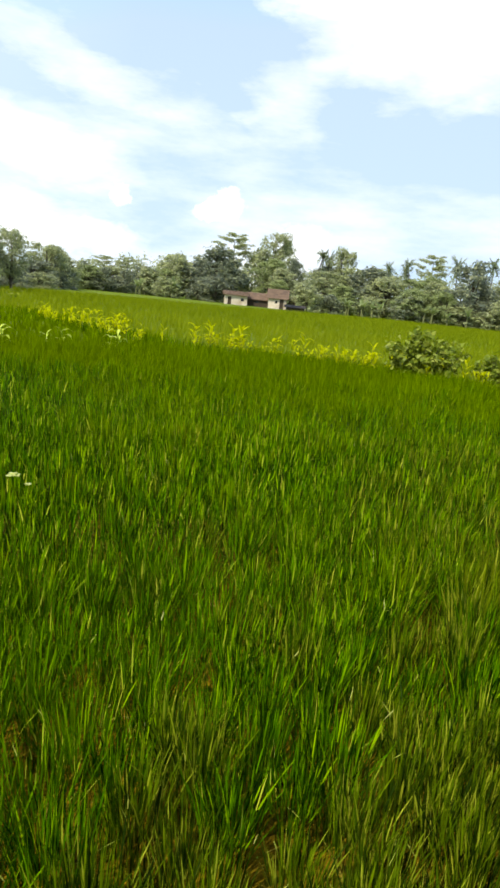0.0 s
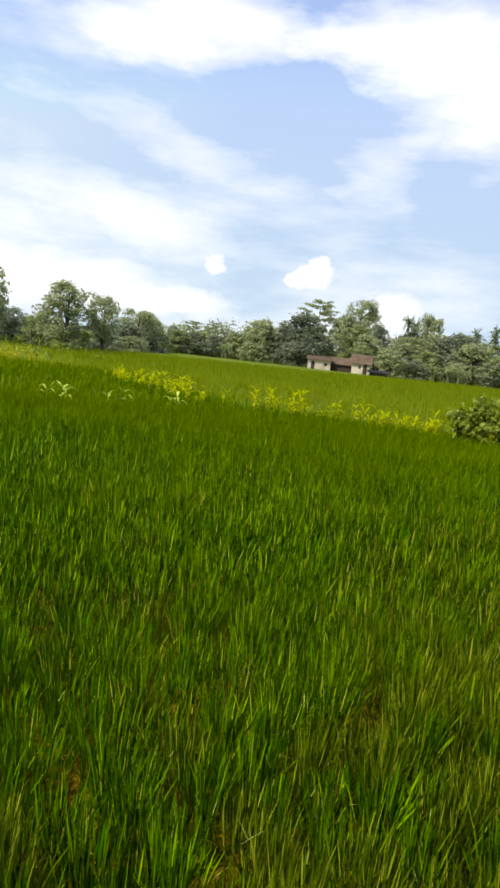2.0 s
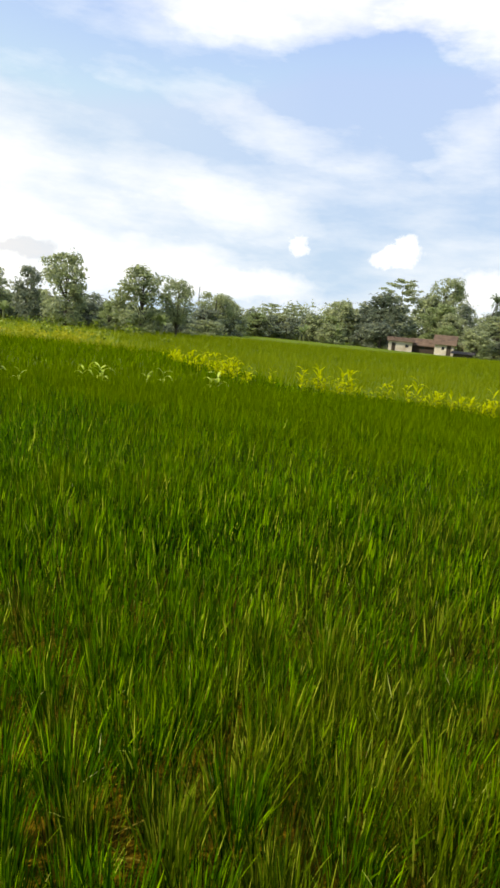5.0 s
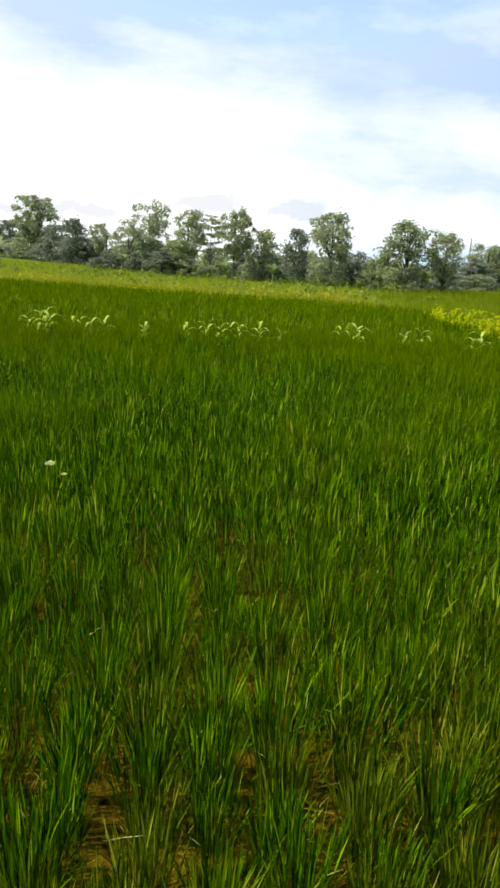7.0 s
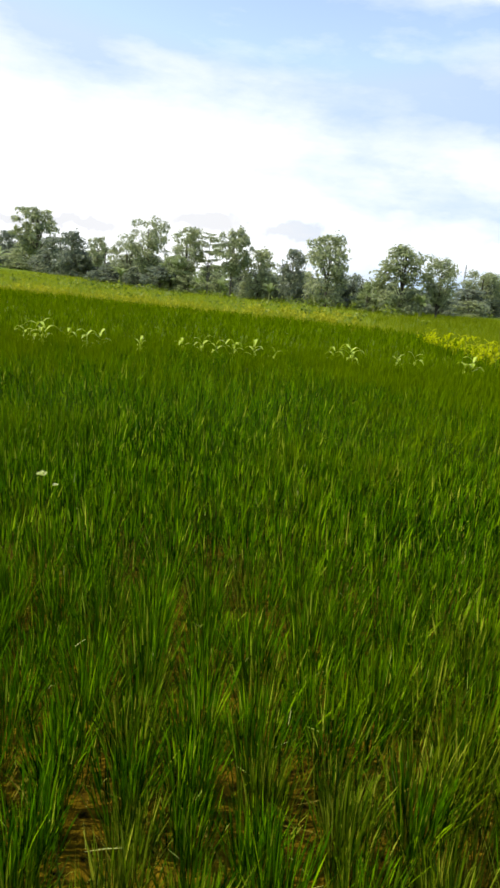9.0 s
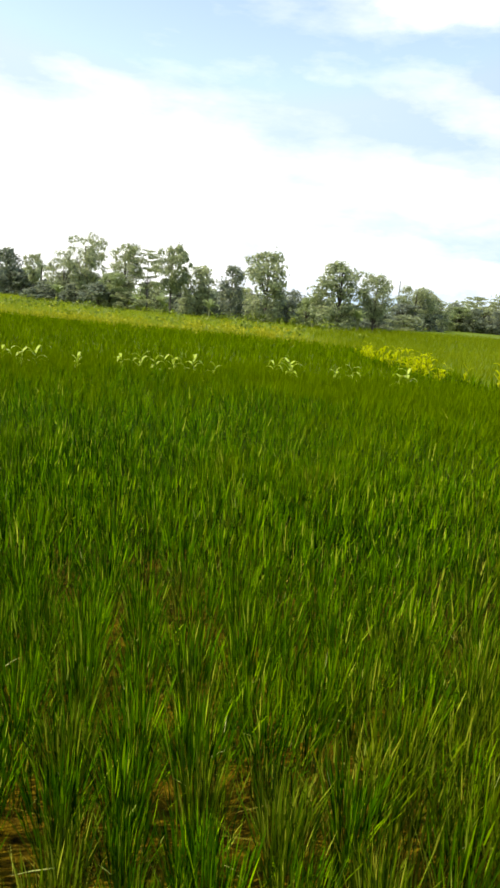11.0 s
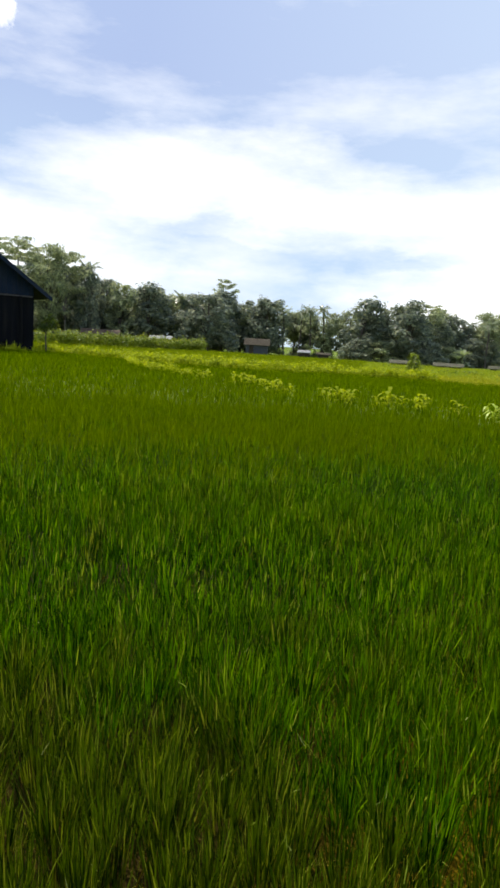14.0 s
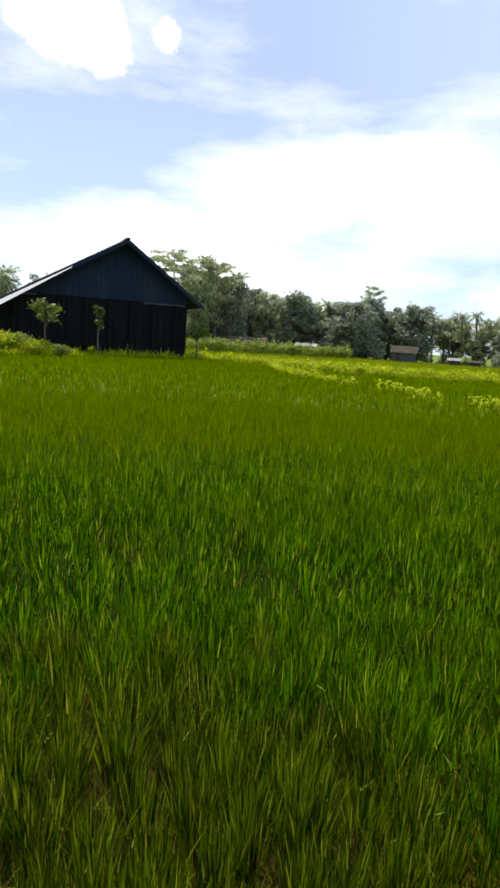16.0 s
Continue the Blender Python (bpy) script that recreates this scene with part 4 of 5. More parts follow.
# ---- barn: gable end towards the field, long roof slope on one side ----
def build_barn():
    corner = Vector((-30.9, -30.33, 0.0))
    turn = math.degrees(math.atan2(0.719, -0.695))
    barn = thing("barn", corner, turn, label="large dark tarred-plank barn with a wide gable roof", category="barn")
    # local x runs along the gable end, local y goes back from the field
    back, ridge_x, ridge_z, eave_r, eave_l, left = 13.0, 8.3, 7.57, 13.5, -0.9, 12.6
    slope_r, slope_l = 0.729, 0.564

    def roof_z(x):
        return ridge_z - (slope_l * (ridge_x - x) if x < ridge_x else slope_r * (x - ridge_x))

    def plank(x0, x1, z0, z1, y0=0.0, thick=0.03):
        bm = bmesh.new()
        low = [bm.verts.new((x, y, z0)) for x, y in ((x0, y0), (x1, y0), (x1, y0 + thick), (x0, y0 + thick))]
        tops = (z1, z1) if z1 is not None else (roof_z(x0) - 0.06, roof_z(x1) - 0.06)
        high = [bm.verts.new((x, y, z)) for x, y, z in ((x0, y0, tops[0]), (x1, y0, tops[1]), (x1, y0 + thick, tops[1]), (x0, y0 + thick, tops[0]))]
        bm.faces.new(low[::-1])
        bm.faces.new(high)
        for i in range(4):
            bm.faces.new((low[i], low[(i + 1) % 4], high[(i + 1) % 4], high[i]))
        return bm

    r = np.random.default_rng(21)
    # gable above the seam, set proud of the lower wall
    x = 0.0
    while x < left - 0.05:
        w = min(0.34, left - x)
        z1 = None
        if roof_z(x) - 0.06 > 3.85 or roof_z(x + w) - 0.06 > 3.85:
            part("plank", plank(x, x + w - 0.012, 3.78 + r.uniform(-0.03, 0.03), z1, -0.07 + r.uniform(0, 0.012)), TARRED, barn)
        x += w
    # lower wall, its foot hanging short of the ground in uneven lengths
    x = 0.0
    while x < left - 0.05:
        w = min(0.28, left - x)
        top = min(3.9, roof_z(x + w) - 0.06, roof_z(x) - 0.06)
        gap = r.uniform(0.45, 0.85) if x < 10.9 else 0.1
        if r.uniform() < 0.35:
            gap = 0.15
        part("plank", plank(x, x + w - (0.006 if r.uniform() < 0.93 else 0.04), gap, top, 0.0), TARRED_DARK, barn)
        x += w
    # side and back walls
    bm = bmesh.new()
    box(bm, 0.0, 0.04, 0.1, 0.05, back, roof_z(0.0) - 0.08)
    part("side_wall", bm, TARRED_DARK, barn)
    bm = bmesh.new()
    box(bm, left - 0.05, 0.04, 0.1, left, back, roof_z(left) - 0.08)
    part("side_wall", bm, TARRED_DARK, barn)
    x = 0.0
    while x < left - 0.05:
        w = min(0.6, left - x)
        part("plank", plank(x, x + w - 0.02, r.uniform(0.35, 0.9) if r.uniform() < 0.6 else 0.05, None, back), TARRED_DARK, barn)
        x += w
    for x in np.arange(0.12, left, 1.45):
        v, p = tubes([[(x, -0.16, -0.2, 0.10), (x + r.normal(0, 0.03), -0.16, 2.0, 0.09), (x, -0.16, min(3.7, roof_z(x) - 0.1), 0.085)]], 7)
        part("post", smooth(mesh_of("post", v, p, POST)), parent=barn)
    for x0, z in ((0.7, 0.5), (4.5, 0.75), (8.1, 0.55)):
        bm = bmesh.new()
        box(bm, x0, -0.26, z, x0 + 3.1, -0.22, z + 0.14, 0.008)
        part("rail", bm, POST, barn)
    # weathered lath along the seam
    for x0, x1 in ((9.6, 12.5), (1.6, 2.9)):
        bm = bmesh.new()
        box(bm, x0, -0.12, 3.66, x1, -0.075, 3.76, 0.006)
        part("seam_board", bm, SEAM, barn)

    # roof: two thick ribbed slopes
    def slope(x_in, x_out, name):
        count, prof = 26, []
        for i in range(count):
            y0, y1 = -0.85 + i * (back + 1.7) / count, -0.85 + (i + 1) * (back + 1.7) / count
            lift = 0.05 if i % 2 else 0.0
            prof += [(y0 + 0.03, lift), (y1 - 0.03, lift)]
        prof += [(back + 0.85, -0.12), (-0.85, -0.12)]
        return sheet(name, prof, x_in, x_out, ROOF_DARK, barn, (roof_z(x_in), roof_z(x_out)))

    slope(ridge_x, eave_r, "roof")
    slope(ridge_x, eave_l, "roof")
    bm = bmesh.new()
    box(bm, ridge_x - 0.14, -0.87, ridge_z - 0.08, ridge_x + 0.14, back + 0.87, ridge_z + 0.06, 0.03)
    part("ridge_cap", bm, ROOF_DARK, barn)
    # bargeboards, the lower left one pale and flared outwards
    for x0, x1, mat, label in ((ridge_x, eave_r, TARRED, ""), (ridge_x, 4.9, TARRED, ""), (4.9, eave_l, PALE_BOARD, "pale bargeboard")):
        bm = bmesh.new()
        z0, z1 = roof_z(x0), roof_z(x1)
        t0 = 0.13 if label else 0.02
        flare = 0.75 if label else 0.0
        w0, w1 = (0.05, 0.42) if label else (0.28, 0.28)
        vs = [bm.verts.new(c) for c in ((x0, -0.93, z0 - t0), (x1, -0.93, z1 - t0), (x1, -0.93 - flare, z1 - t0 - w1), (x0, -0.93 - flare * 0.2, z0 - t0 - w0),
                                        (x0, -0.88, z0 - t0), (x1, -0.88, z1 - t0), (x1, -0.88 - flare, z1 - t0 - w1), (x0, -0.88 - flare * 0.2, z0 - t0 - w0))]
        for q in ((0, 1, 2, 3), (7, 6, 5, 4), (0, 4, 5, 1), (1, 5, 6, 2), (2, 6, 7, 3), (3, 7, 4, 0)):
            bm.faces.new([vs[k] for k in q])
        bmesh.ops.recalc_face_normals(bm, faces=bm.faces)
        part("bargeboard", bm, mat, barn, label)


build_barn()


# ---- houses under the trees ----
def build_house(name, at, turn, wide, deep, eave, ridge, wall, roof_mat, label, category, openings=(), rows=7):
    """A small gabled house: ridge along local x, front wall on local -y. openings: kind, x0, z0, x1, z1 on the front."""
    house = thing(name, at, turn, label=label, category=category)
    t = 0.15
    xs = sorted({0.0, wide, *[o[1] for o in openings], *[o[3] for o in openings]})
    bm = bmesh.new()
    for x0, x1 in zip(xs, xs[1:]):
        gaps = [o for o in openings if o[1] <= x0 and o[3] >= x1]
        z = -0.1
        for o in sorted(gaps, key=lambda q: q[2]):
            if o[2] > z + 0.01:
                box(bm, x0, 0, z, x1, t, o[2])
            z = o[4]
        box(bm, x0, 0, z, x1, t, eave)
    part("wall", bm, wall, house)
    for x0 in (0.0, wide - t):
        bm = bmesh.new()
        pts = [(t, -0.1), (deep - t, -0.1), (deep - t, eave), (deep / 2, ridge - 0.08), (t, eave)]
        a = [bm.verts.new((x0, y, z)) for y, z in pts]
        b = [bm.verts.new((x0 + t, y, z)) for y, z in pts]
        bm.faces.new(a)
        bm.faces.new(b[::-1])
        for i in range(5):
            bm.faces.new((a[i], b[i], b[(i + 1) % 5], a[(i + 1) % 5]))
        bmesh.ops.recalc_face_normals(bm, faces=bm.faces)
        part("wall", bm, wall, house)
    part("wall", box(bmesh.new(), 0, deep - t, -0.1, wide, deep, eave), wall, house)
    # stepped tile courses, one sheet a slope
    half, drop = deep / 2 + 0.28, (ridge - eave) / (deep / 2)
    for sgn in (1, -1):
        prof = []
        for i in range(rows):
            ya, yb = half * i / rows, half * (i + 1) / rows
            prof += [(ya, ridge - drop * ya), (yb, ridge - drop * yb + 0.035)]
        prof += [(half, ridge - drop * half - 0.06), (0.0, ridge - 0.08)]
        sheet("roof", [(deep / 2 - sgn * y, z) for y, z in prof], -0.35, wide + 0.35, roof_mat, house)
    for kind, x0, z0, x1, z1 in openings:
        if kind == "door":
            door = part("door", box(bmesh.new(), x0 + 0.03, 0.05, z0 - 0.05, x1 - 0.03, 0.10, z1 - 0.03, 0.006), DARK_WOOD, house)
            part("door_handle", box(bmesh.new(), x1 - 0.16, 0.02, z0 + 0.95, x1 - 0.10, 0.05, z0 + 1.05, 0.005), STEEL, door)
        else:
            win = part("window", box(bmesh.new(), x0 + 0.04, 0.07, z0 + 0.04, x1 - 0.04, 0.10, z1 - 0.04), GLASS_DARK, house)
            bm = bmesh.new()
            for a, b, c, e in ((x0, z0, x0 + 0.07, z1), (x1 - 0.07, z0, x1, z1), (x0 + 0.07, z0, x1 - 0.07, z0 + 0.07), (x0 + 0.07, z1 - 0.07, x1 - 0.07, z1)):
                box(bm, a, 0.02, b, c, 0.13, e)
            part("window_frame", bm, DARK_WOOD, win)
    return house


build_house("house", polar(0.35, 101), -4, 2.7, 3.4, 1.75, 2.95, PLASTER, TILE, "small limewashed house with a weathered tile roof", "house", (("door", 1.7, 0.0, 2.35, 1.5), ("window", 1.0, 0.8, 1.4, 1.25)))
build_house("house", polar(4.1, 101), 6, 3.4, 2.8, 1.55, 2.05, PLASTER, TILE, "low pale house with a rusty brown tile roof", "house", (("door", 0.4, 0.0, 1.0, 1.2), ("window", 2.4, 0.6, 2.9, 1.05)))
build_house("house", polar(2.2, 103), -8, 3.4, 3.2, 1.25, 2.15, DARK_WOOD, TILE, "brown timber house between two pale houses", "house", (("window", 1.2, 0.5, 1.9, 1.0),))
build_house("shed", polar(-1.2, 97), -6, 2.6, 1.6, 0.62, 0.85, DARK_WOOD, ROOF_DARK, "low dark timber shed beside the white house", "shed", rows=3)
build_house("shed", polar(-1.6, 104), -30, 1.8, 1.8, 1.2, 2.0, DARK_WOOD, THATCH, "lean shed with a dull thatched roof", "shed", rows=3)
build_house("field_hut", polar(100.4, 101), 96, 3.3, 2.4, 1.75, 2.55, GREY_WOOD, THATCH, "small grey plank hut with a pale thatched roof", "hut", (("door", 0.5, 0.0, 1.2, 1.5),))
build_house("shed", polar(108.6, 101), 102, 2.8, 2.2, 1.7, 2.05, DARK_WOOD, SHEET, "shed with a bright metal sheet roof behind the crops", "shed", rows=3)
build_house("shed", polar(95.7, 101), 90, 1.3, 1.3, 1.0, 1.25, DARK_WOOD, SHEET, "tiny shelter with a pale metal roof", "shed", rows=3)
build_house("shed", polar(94.1, 102), 90, 1.6, 1.2, 0.85, 1.05, DARK_WOOD, THATCH, "tiny shelter with a dull thatched roof", "shed", rows=3)
build_house("shed", polar(79.8, 101), 80, 0.9, 1.0, 0.5, 0.75, DARK_WOOD, PALE_THATCH, "tiny shelter with a bleached thatched roof", "shed", rows=3)
build_house("shed", polar(-16.9, 109), -18, 4.4, 3.0, 1.8, 2.7, DARK_WOOD, ROOF_DARK, "dark plank shed under the trees", "shed", rows=4)
build_house("house", polar(114.4, 102), 108, 5.2, 4.0, 1.7, 2.45, DARK_WOOD, TILE, "house with a brown tile roof behind the crops", "house", rows=5)
build_house("shed", polar(74.0, 101), 74, 0.55, 0.7, 0.5, 0.75, PLASTER, SHEET, "tiny white shelter at the foot of the trees", "shed", rows=3)
build_house("shed", polar(87.8, 97), 87, 3.0, 2.2, 0.4, 0.75, DARK_WOOD, PALE_THATCH, "long low shelter with bleached thatch in the field", "shed", rows=4)
build_house("shed", polar(84.2, 97), 82, 3.6, 2.2, 0.4, 0.75, DARK_WOOD, PALE_THATCH, "long low shelter with bleached thatch in the field", "shed", rows=4)

# lattice mast far behind the trees
mast = thing("lattice_mast", polar(20.7, 172), label="thin steel lattice mast far behind the trees", category="mast")
for a in range(3):
    c, s = math.cos(a * 2.094), math.sin(a * 2.094)
    v, p = tubes([[(0.20 * c, 0.20 * s, -0.2, 0.06), (0.10 * c, 0.10 * s, 10.2, 0.05)]], 5)
    part("leg", mesh_of("leg", v, p, STEEL), parent=mast)
for i in range(8):
    z = 0.8 + i * 1.2
    w = 0.20 - 0.10 * z / 10.2
    ring = [(w * math.cos(a * 2.094), w * math.sin(a * 2.094), z, 0.04) for a in (0, 1, 2, 3)]
    v, p = tubes([ring], 4)
    part("brace", mesh_of("brace", v, p, STEEL), parent=mast)

# ---- plants on the bunds ----
def make_leaf(name, mat, *shape):
    v, p = leaf_blade(*shape)
    return smooth(mesh_of(name, v, p, mat))


MAIZE_LEAVES = [make_leaf("leaf", MAIZE, 0.33, 0.095, 0.27, 0.75), make_leaf("leaf", MAIZE, 0.38, 0.090, 0.22, 1.0), make_leaf("leaf", MAIZE, 0.27, 0.085, 0.30, 0.5)]
SEDGE_LEAVES = [make_leaf("leaf", SEDGE, 0.40, 0.092, 0.34, 1.2), make_leaf("leaf", SEDGE, 0.50, 0.088, 0.42, 1.4), make_leaf("leaf", SEDGE, 0.34, 0.080, 0.36, 1.0)]
WEED_LEAVES = [make_leaf("leaf", BUND, 0.30, 0.12, 0.26, 1.0), make_leaf("leaf", BUND, 0.36, 0.11, 0.30, 1.2)]
v, p = tubes([[(0, 0, -0.1, 0.016), (0.01, 0, 0.35, 0.013), (0.0, 0.015, 0.75, 0.007), (0.0, 0.02, 1.0, 0.003)]], 6)
STALK_MESH = smooth(mesh_of("stalk", v, p, MAIZE_STALK))
v, p = tubes([[(0, 0, -0.1, 0.010), (0.01, 0, 0.3, 0.008), (0.0, 0.015, 0.62, 0.004)]], 6)
REED_STALK = smooth(mesh_of("stalk", v, p, STEM))


def herb(name, at, tall, leaves, stalk, counts, label, category, group):
    ob = thing(name, at, float(rng.uniform(0, 360)), (tall, tall, tall), label, category, group)
    part("stalk", stalk, parent=ob)
    k = int(rng.integers(counts[0], counts[1] + 1))
    for i in range(k):
        leaf = part("leaf", leaves[int(rng.integers(0, len(leaves)))], parent=ob)
        z = 0.28 + 0.62 * (i + 0.5) / k if stalk is STALK_MESH else 0.12 + 0.48 * (i + 0.5) / k
        leaf.matrix_local = pose(0, 0, z, 0, float(rng.normal(0, 8)) - 8, i * 150 + float(rng.normal(0, 25)))
    return ob


line = np.array(MAIZE_LINE[:-1])
lengths = np.concatenate([[0], np.cumsum(np.hypot(*np.diff(line, axis=0).T))])


def on_line(s):
    return np.array((np.interp(s, lengths, line[:, 0]), np.interp(s, lengths, line[:, 1])))


# clumps along the maize row: start, end, plants, height
for s0, s1, k, tall in ((0.2, 1.6, 11, 0.9), (1.6, 4.0, 15, 0.9), (4.0, 5.6, 12, 0.95), (5.6, 7.4, 17, 0.95), (7.4, 8.6, 5, 0.75), (8.7, 10.2, 16, 1.0), (10.2, 11.0, 7, 0.8), (11.2, 12.1, 13, 1.05), (12.1, 13.4, 15, 0.95), (13.4, 14.3, 7, 0.85), (15.2, 16.3, 13, 0.85), (16.4, 17.6, 8, 0.75)):
    for s in rng.uniform(s0, s1, int(k * 1.15)):
        q = on_line(s) + rng.normal(0, 0.14, 2)
        herb("maize_plant", (q[0], q[1], 0.08), tall * rng.choice((0.40, 0.46, 0.52, 0.58, 0.74)), MAIZE_LEAVES, STALK_MESH, (6, 8), "young yellowing maize plant on the bund", "maize plant", "maize plants on the bund")

for x, y, tall in ((-10.28, 7.10, 0.95), (-9.96, 7.21, 1.25), (-9.65, 7.10, 1.2), (-9.86, 7.74, 0.95), (-9.43, 7.84, 1.0), (-9.33, 8.06, 1.0), (-8.59, 8.37, 0.85), (-8.16, 9.01, 0.95), (-7.95, 9.33, 1.05), (-7.79, 9.54, 0.95), (-7.63, 9.86, 1.0), (-7.31, 10.07, 1.05), (-6.89, 10.18, 0.85),
                   (-6.36, 11.45, 1.0), (-6.04, 11.50, 1.2), (-5.94, 11.40, 1.1), (-5.41, 12.30, 0.85), (-5.19, 12.61, 1.05), (-4.13, 12.93, 1.1), (-4.24, 12.83, 0.9)):
    herb("reed_plant", (x, y, 0.05), tall * 0.66, SEDGE_LEAVES, REED_STALK, (6, 9), "pale arching reed plant standing above the rice", "weed", "weeds on the bund")
for x, y, tall in ((-14.42, 3.92, 1.1), (-14.20, 4.08, 1.0), (-13.99, 4.24, 1.05), (-13.67, 4.45, 0.95), (-13.46, 4.66, 1.0), (-13.14, 4.88, 1.0), (-12.93, 5.04, 0.9), (-12.30, 5.51, 0.9), (-12.08, 5.83, 1.0), (-11.77, 5.94, 1.0), (-11.55, 6.15, 1.2)):
    herb("reed_plant", (x, y, 0.05), tall * 0.66, SEDGE_LEAVES, REED_STALK, (6, 9), "pale arching reed plant standing above the rice", "weed", "weeds on the bund")

# clumps of weeds where the reeds run out: turn, distance, half width in degrees, plants, height
for turn, d, half, k, tall in ((77.6, 15.1, 1.6, 13, 0.68), (81.2, 15.7, 0.2, 3, 0.7), (84.5, 16.9, 0.6, 6, 0.72), (85.8, 16.9, 0.3, 2, 0.55), (87.1, 16.9, 0.4, 7, 0.75), (88.1, 17.0, 0.2, 2, 0.58),
                               (91.7, 17.5, 1.5, 17, 0.64), (97.1, 19.2, 1.4, 16, 0.64), (99.9, 21.8, 1.3, 16, 0.68), (104.4, 24.4, 1.4, 15, 0.66), (107.4, 27.4, 1.2, 12, 0.66), (109.6, 31.5, 1.0, 10, 0.66)):
    for u in rng.uniform(-1, 1, int(k * 0.7 + 0.5)):
        q = polar(turn + half * u, d * 1.02 + u * half * 0.45 + rng.normal(0, 0.15))
        herb("reed_plant", (q.x, q.y, 0.05), tall * rng.uniform(0.95, 1.3), SEDGE_LEAVES if turn < 80 else WEED_LEAVES, REED_STALK, (5, 7), "bright leafy weed standing above the rice", "weed", "weeds on the bund")


def build_shrub(at, wide, tall, count, seed, label):
    """A low shrub of single broad leaves on woody stems."""
    r = np.random.default_rng(seed)
    ob = thing("shrub", at, 0, label=label, category="shrub")
    tips = []
    for i in range(34):
        a, d = r.uniform(0, 6.28), math.sqrt(r.uniform(0, 1)) * wide / 2
        tips.append((math.cos(a) * d, math.sin(a) * d * 0.7, tall * (0.55 + 0.45 * math.sqrt(max(0, 1 - (2 * d / wide) ** 2))) * r.choice((0.6, 0.8, 0.95, 1.1))))
    v, p = tubes([[(x * 0.1, y * 0.1, -0.1, 0.014), (x * 0.5, y * 0.5, z * 0.55, 0.009), (x, y, z, 0.003)] for x, y, z in tips], 5)
    part("stem_cluster", smooth(mesh_of("stem_cluster", v, p, BARK)), parent=ob)
    lobes = [(x * 0.95, y * 0.95, z * 0.9, 0.17, 0.17, 0.17) for x, y, z in tips] + [(x * 0.6, y * 0.6, z * 0.5, 0.26, 0.26, 0.24) for x, y, z in tips]
    v, p = leaf_cloud(lobes, int(count * 0.95), 0.085, r, 0.3)
    part("foliage", mesh_of("foliage", v, p, SHRUB_LEAF), parent=ob)


build_shrub((2.3, 13.3, 0.05), 1.8, 1.05, 4600, 3, "low broad-leaved shrub on the bund among maize")
build_shrub((3.75, 12.7, 0.05), 0.95, 0.7, 1300, 4, "small broad-leaved shrub at the end of the maize")
build_shrub((5.2, 12.9, 0.05), 1.2, 1.0, 2600, 5, "small broad-leaved shrub on the bund")
build_shrub((-43.9, 3.2, 0.0), 1.3, 1.7, 2000, 6, "dark upright shrub on the far bund")


# ---- banana plants at the foot of the trees ----
BANANA_LEAVES = [make_leaf("leaf", LEAF_BANANA, 1.7, 0.48, 1.3, 0.9), make_leaf("leaf", LEAF_BANANA, 1.4, 0.42, 1.4, 0.7)]
v, p = tubes([[(0, 0, -0.1, 0.14), (0.03, 0, 0.8, 0.11), (0.0, 0.04, 1.6, 0.07)]], 7)
BANANA_STEM = smooth(mesh_of("stem", v, p, BANANA_BARK))
for t, d in ((23.5, 84), (26.6, 84), (27.4, 85), (36.4, 88), (40.6, 88), (48.8, 92), (-7.8, 102), (-9.0, 101), (-13.3, 101), (-15.6, 100), (-6.6, 103), (8.4, 104), (11.5, 103), (82.4, 101), (70.0, 103), (58.4, 62)):
    for i in range(1 if d < 70 else 2):
        k = bend(t) if d > 70 else 1.0
        s = float(rng.uniform(0.8, 1.15)) * k
        ob = thing("banana_plant", polar(t + rng.normal(0, 0.4), d * k), float(rng.uniform(0, 360)), (s, s, s), "broad-leaved banana plant at the foot of the trees", "banana plant", "banana plants along the treeline")
        part("stem", BANANA_STEM, parent=ob)
        for k in range(7):
            leaf = part("leaf", BANANA_LEAVES[k % 2], parent=ob)
            leaf.matrix_local = pose(0, 0, 1.45, 0, float(rng.normal(-12, 12)), k * 51 + float(rng.normal(0, 12)))


# ---- plants by the barn ----
def sapling(at, tall, crown, seed, label):
    r = np.random.default_rng(seed)
    ob = thing("sapling", at, 0, label=label, category="sapling", group="saplings by the barn")
    lobes = [(math.cos(a) * crown * r.uniform(0.05, 0.5), math.sin(a) * crown * r.uniform(0.05, 0.5), tall * r.uniform(0.62, 1.0), crown * r.uniform(0.14, 0.26), crown * r.uniform(0.14, 0.26), crown * r.uniform(0.10, 0.2)) for a in r.uniform(0, 6.28, 13)]
    trunk = None
    for path in limbs(lobes, tall * 0.85, 0.06, 0.8, 9):
        v, p = tubes([path], 6)
        if trunk:
            part("limb", smooth(mesh_of("limb", v, p, BARK)), parent=trunk)
        else:
            trunk = part("trunk", smooth(mesh_of("trunk", v, p, BARK)), parent=ob)
    v, p = leaf_cloud(lobes, 760, 0.11, r, 0.3)
    part("crown", mesh_of("crown", v, p, LEAF_SHADE), parent=ob)


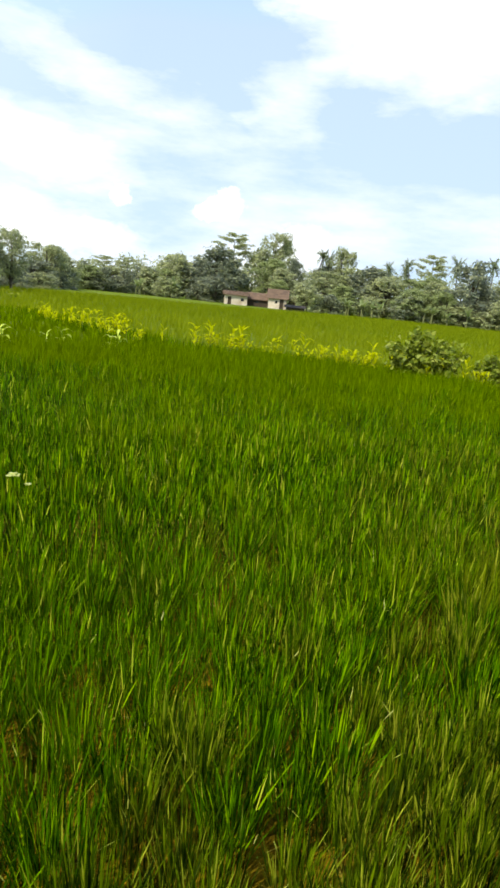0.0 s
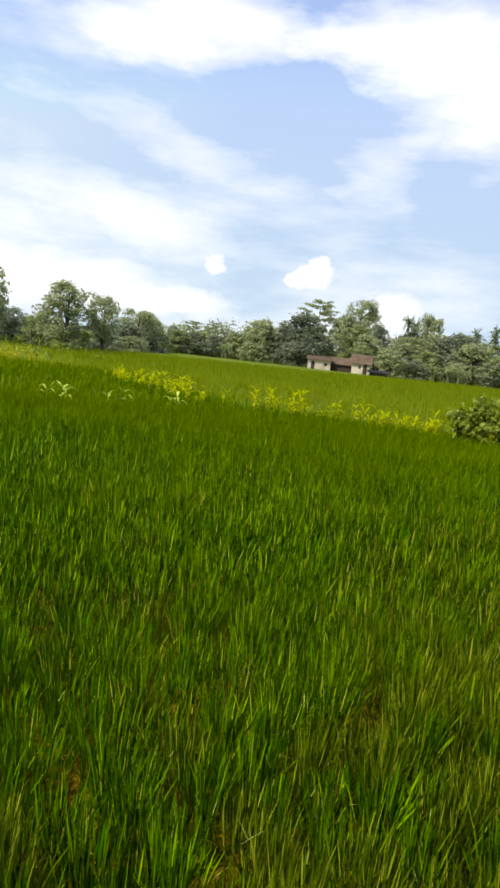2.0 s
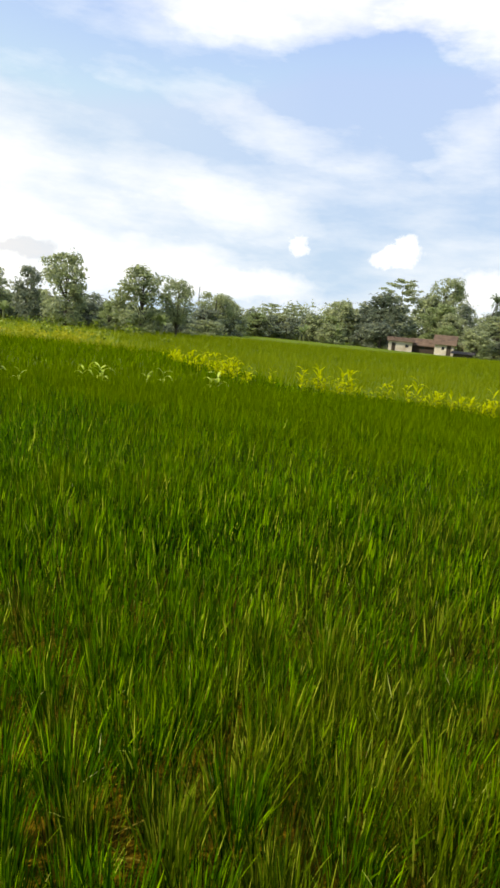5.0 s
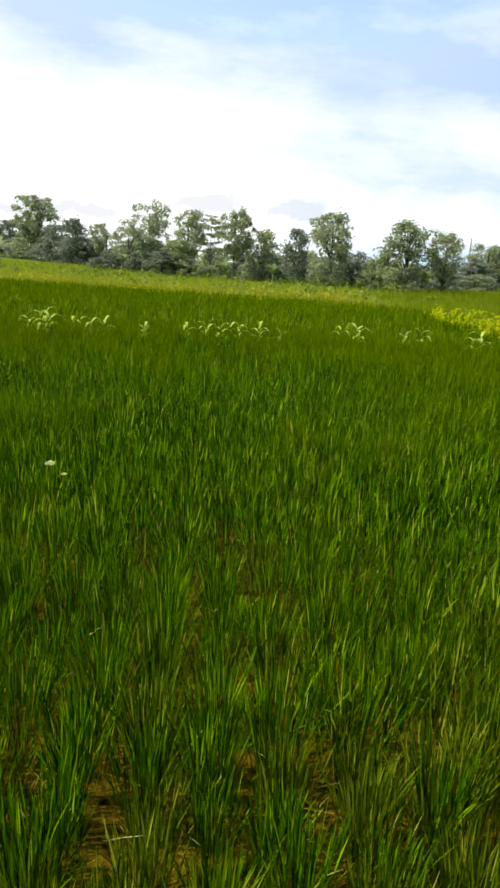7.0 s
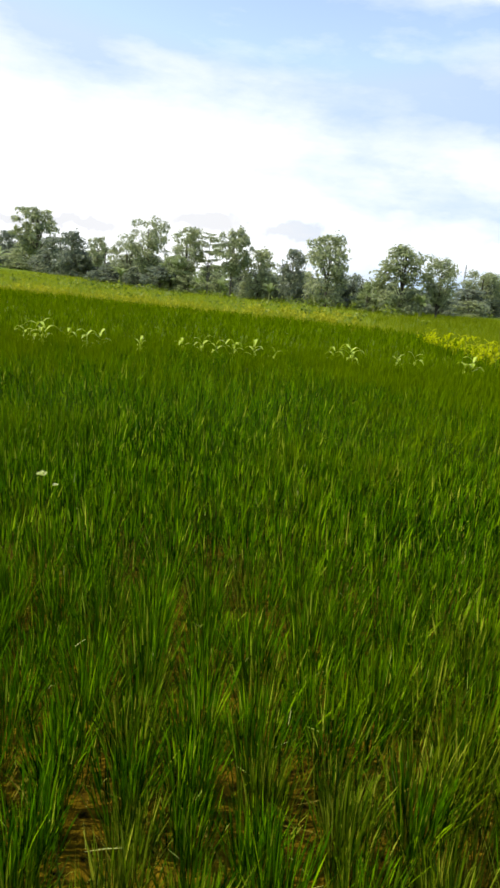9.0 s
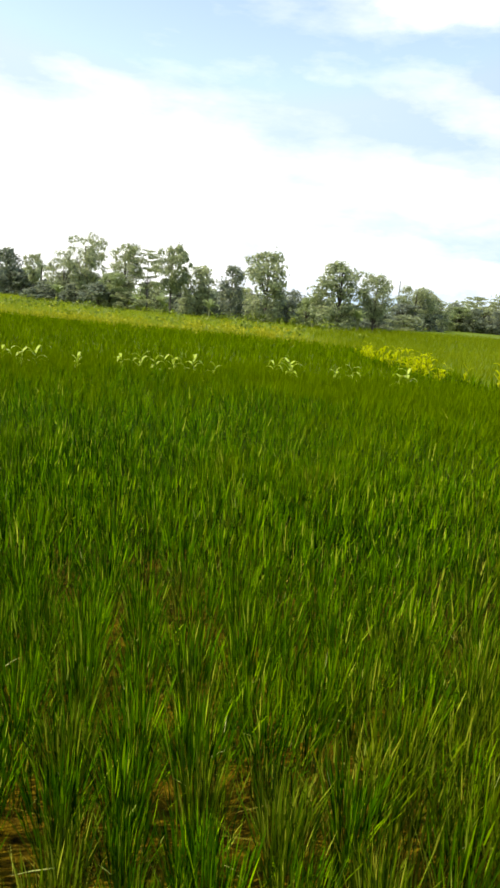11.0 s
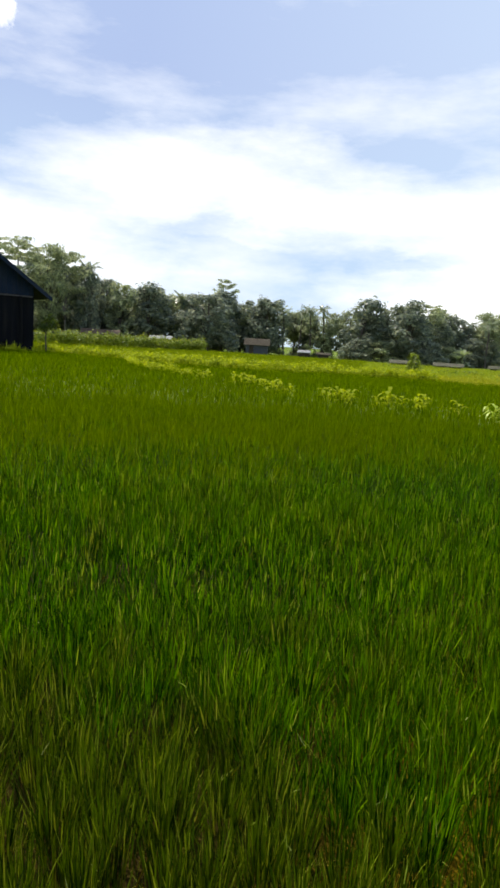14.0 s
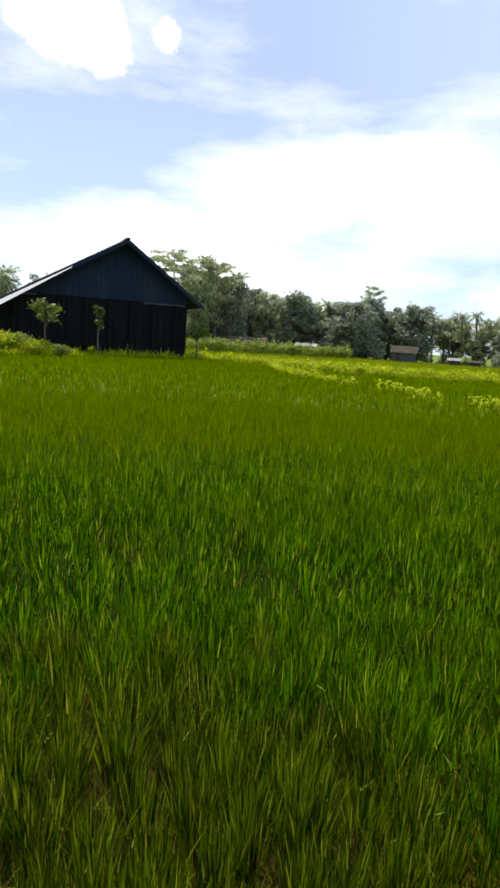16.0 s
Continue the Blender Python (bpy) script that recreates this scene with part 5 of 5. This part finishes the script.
sapling(polar(129.9, 36.2), 3.4, 1.7, 31, "young papaya-like sapling in front of the dark barn")
sapling(polar(125.6, 38.5), 3.0, 0.6, 32, "thin sapling in front of the dark barn")
sapling(polar(117.2, 44.0), 2.6, 1.6, 33, "young leafy sapling at the corner of the barn")
for t, d, w, h, seed in ((133.6, 34, 2.4, 1.7, 41), (131.9, 34.5, 2.2, 1.4, 42), (130.4, 35, 1.8, 1.1, 43), (128.9, 35.5, 1.4, 0.85, 44), (135.8, 34, 2.6, 1.9, 45)):
    q = polar(t, d)
    ob = thing("bush", q, 0, label="bright yellow-green bush against the dark barn", category="bush", group="bushes by the barn")
    r = np.random.default_rng(seed)
    lobes = [(math.cos(a) * w * 0.3, math.sin(a) * w * 0.3, h * r.uniform(0.35, 0.8), w * 0.28, w * 0.28, h * 0.22) for a in r.uniform(0, 6.28, 7)]
    v, p = tubes(limbs(lobes, h * 0.5, 0.03, 0.6), 5)
    part("stem_cluster", mesh_of("stem_cluster", v, p, BARK), parent=ob)
    v, p = leaf_cloud(lobes, 2200, 0.085, r, 0.3)
    part("foliage", mesh_of("foliage", v, p, BUND if seed % 2 else SHRUB_LEAF), parent=ob)

# tall weeds at the foot of the barn and a crop row behind
q = np.array([tuple(polar(t, np.interp(t, [117, 132], [44.0, 36.5]) + rng.uniform(-0.5, 0.5)))[:2] for t in rng.uniform(117, 133, 160)])
crop("weeds", q, 12, 0.75, 0.8, 0.07, 2, BUND, "bright weeds along the foot of the barn", "weeds", root=0.2, vary=0.5, droop=0.4)
lobes = []
for t in rng.uniform(104, 118, 420):
    q = polar(t, np.interp(t, [104, 118], [96, 80]) + rng.uniform(-2.0, 2.0))
    h = rng.uniform(1.3, 2.1)
    lobes.append((q.x, q.y, h * 0.55, 0.45, 0.45, h * 0.45))
v, p = leaf_cloud(lobes, 16000, 0.17, rng, 0.3)
tagged(part("crop_row", mesh_of("crop_row", v, p, SHRUB_LEAF)), "tall leafy crop row at the far edge of the field", "crops", kind="stuff")

# leafy weeds crowding the far bund
lobes = []
for t in rng.uniform(84, 118, 640):
    q = polar(t, reach(t) + 5.0 * rng.uniform(0, 1) ** 1.4)
    h = rng.uniform(0.35, 0.85)
    lobes.append((q.x, q.y, h * 0.6, 0.35, 0.35, h * 0.4))
v, p = leaf_cloud(lobes, 30000, 0.105, rng, 0.3)
tagged(part("bund_weeds", mesh_of("bund_weeds", v, p, BUND)), "bright leafy weeds crowding the far bund", "weeds", kind="stuff")


# rank weeds scattered over the fallow strip
lobes = []
for t in rng.uniform(27, 88, 260):
    q = polar(t, reach(t) + 0.4 + (strip(t) - reach(t)) * rng.uniform(0, 1) ** 2.2)
    h = rng.uniform(0.25, 0.7)
    lobes.append((q.x, q.y, h * 0.6, rng.uniform(0.2, 0.6), rng.uniform(0.2, 0.6), h * 0.4))
v, p = leaf_cloud(lobes, 6500, 0.08, rng, 0.3)
tagged(part("fallow_weeds", mesh_of("fallow_weeds", v, p, FALLOW)), "pale rank weeds scattered over the fallow strip", "weeds", kind="stuff")
lobes = []
for t in rng.uniform(22, 88, 110):
    q = polar(t, strip(t) + rng.uniform(-2, 22))
    h = rng.uniform(0.3, 1.0)
    lobes.append((q.x, q.y, h * 0.55, rng.uniform(0.3, 1.2), rng.uniform(0.3, 1.2), h * 0.4))
v, p = leaf_cloud(lobes, 4200, 0.13, rng, 0.3)
tagged(part("meadow_weeds", mesh_of("meadow_weeds", v, p, SHRUB_LEAF)), "low green weeds dotted over the far grass", "weeds", kind="stuff")

# leafy tufts that follow the reeds across the paddy to the far bund
lobes = []
for (x0, y0), (x1, y1), k in (((-36.5, -13.6), (-29.5, -10.5), 34), ((-29.5, -10.5), (-23.6, -6.1), 26)):
    for s in rng.uniform(0, 1, k):
        h = rng.uniform(0.44, 0.6)
        lobes.append((x0 + (x1 - x0) * s + rng.normal(0, 0.12), y0 + (y1 - y0) * s + rng.normal(0, 0.12), h - 0.1, 0.2, 0.2, 0.14))
v, p = leaf_cloud(lobes, 1500, 0.058, rng, 0.3)
tagged(part("bund_weeds", mesh_of("bund_weeds", v, p, BUND)), "bright leafy tufts in a line across the paddy", "weeds", kind="stuff")


# ---- white-flowered weed among the rice ----
def flower_weed(at, tall, heads, label):
    """Stems that each carry a flat-topped cluster of small pale florets."""
    r = np.random.default_rng(5)
    ob = thing("flowering_weed", at, 0, (1, 1, 1), label, "flower")
    for dx, dy, h, wide, florets in heads:
        v, p = tubes([[(0, 0, 0, 0.003), (dx * 0.5, dy * 0.5, tall * h * 0.6, 0.002), (dx, dy, tall * h, 0.0012)]], 5)
        stem = part("stem", mesh_of("stem", v, p, RICE), parent=ob)
        vs, fs = [], []
        for i in range(florets):
            a, d = r.uniform(0, 6.28), wide * math.sqrt(r.uniform(0, 1))
            cx, cy, cz = dx + math.cos(a) * d, dy + math.sin(a) * d, tall * h + 0.006 - 6.0 * d * d + r.normal(0, 0.002)
            for j in range(5):
                b = j * 1.2566 + a
                k = len(vs)
                c, s = math.cos(b), math.sin(b)
                for u, w, z in ((0.001, 0, 0.0), (0.004, -0.003, 0.003), (0.008, 0, 0.004), (0.004, 0.003, 0.003)):
                    vs.append((cx + c * u - s * w, cy + s * u + c * w, cz + z))
                fs.append((k, k + 1, k + 2, k + 3))
        part("petals", mesh_of("petals", np.array(vs), [np.array(fs)], PETAL), parent=stem, label="pale yellow-white petals")


flower_weed((-2.10, 1.89, 0.0), 0.69, ((-0.02, -0.012, 1.0, 0.022, 26), (-0.042, -0.004, 0.985, 0.010, 8), (0.030, 0.020, 0.93, 0.012, 10)), "weed with pale flower clusters among the rice")
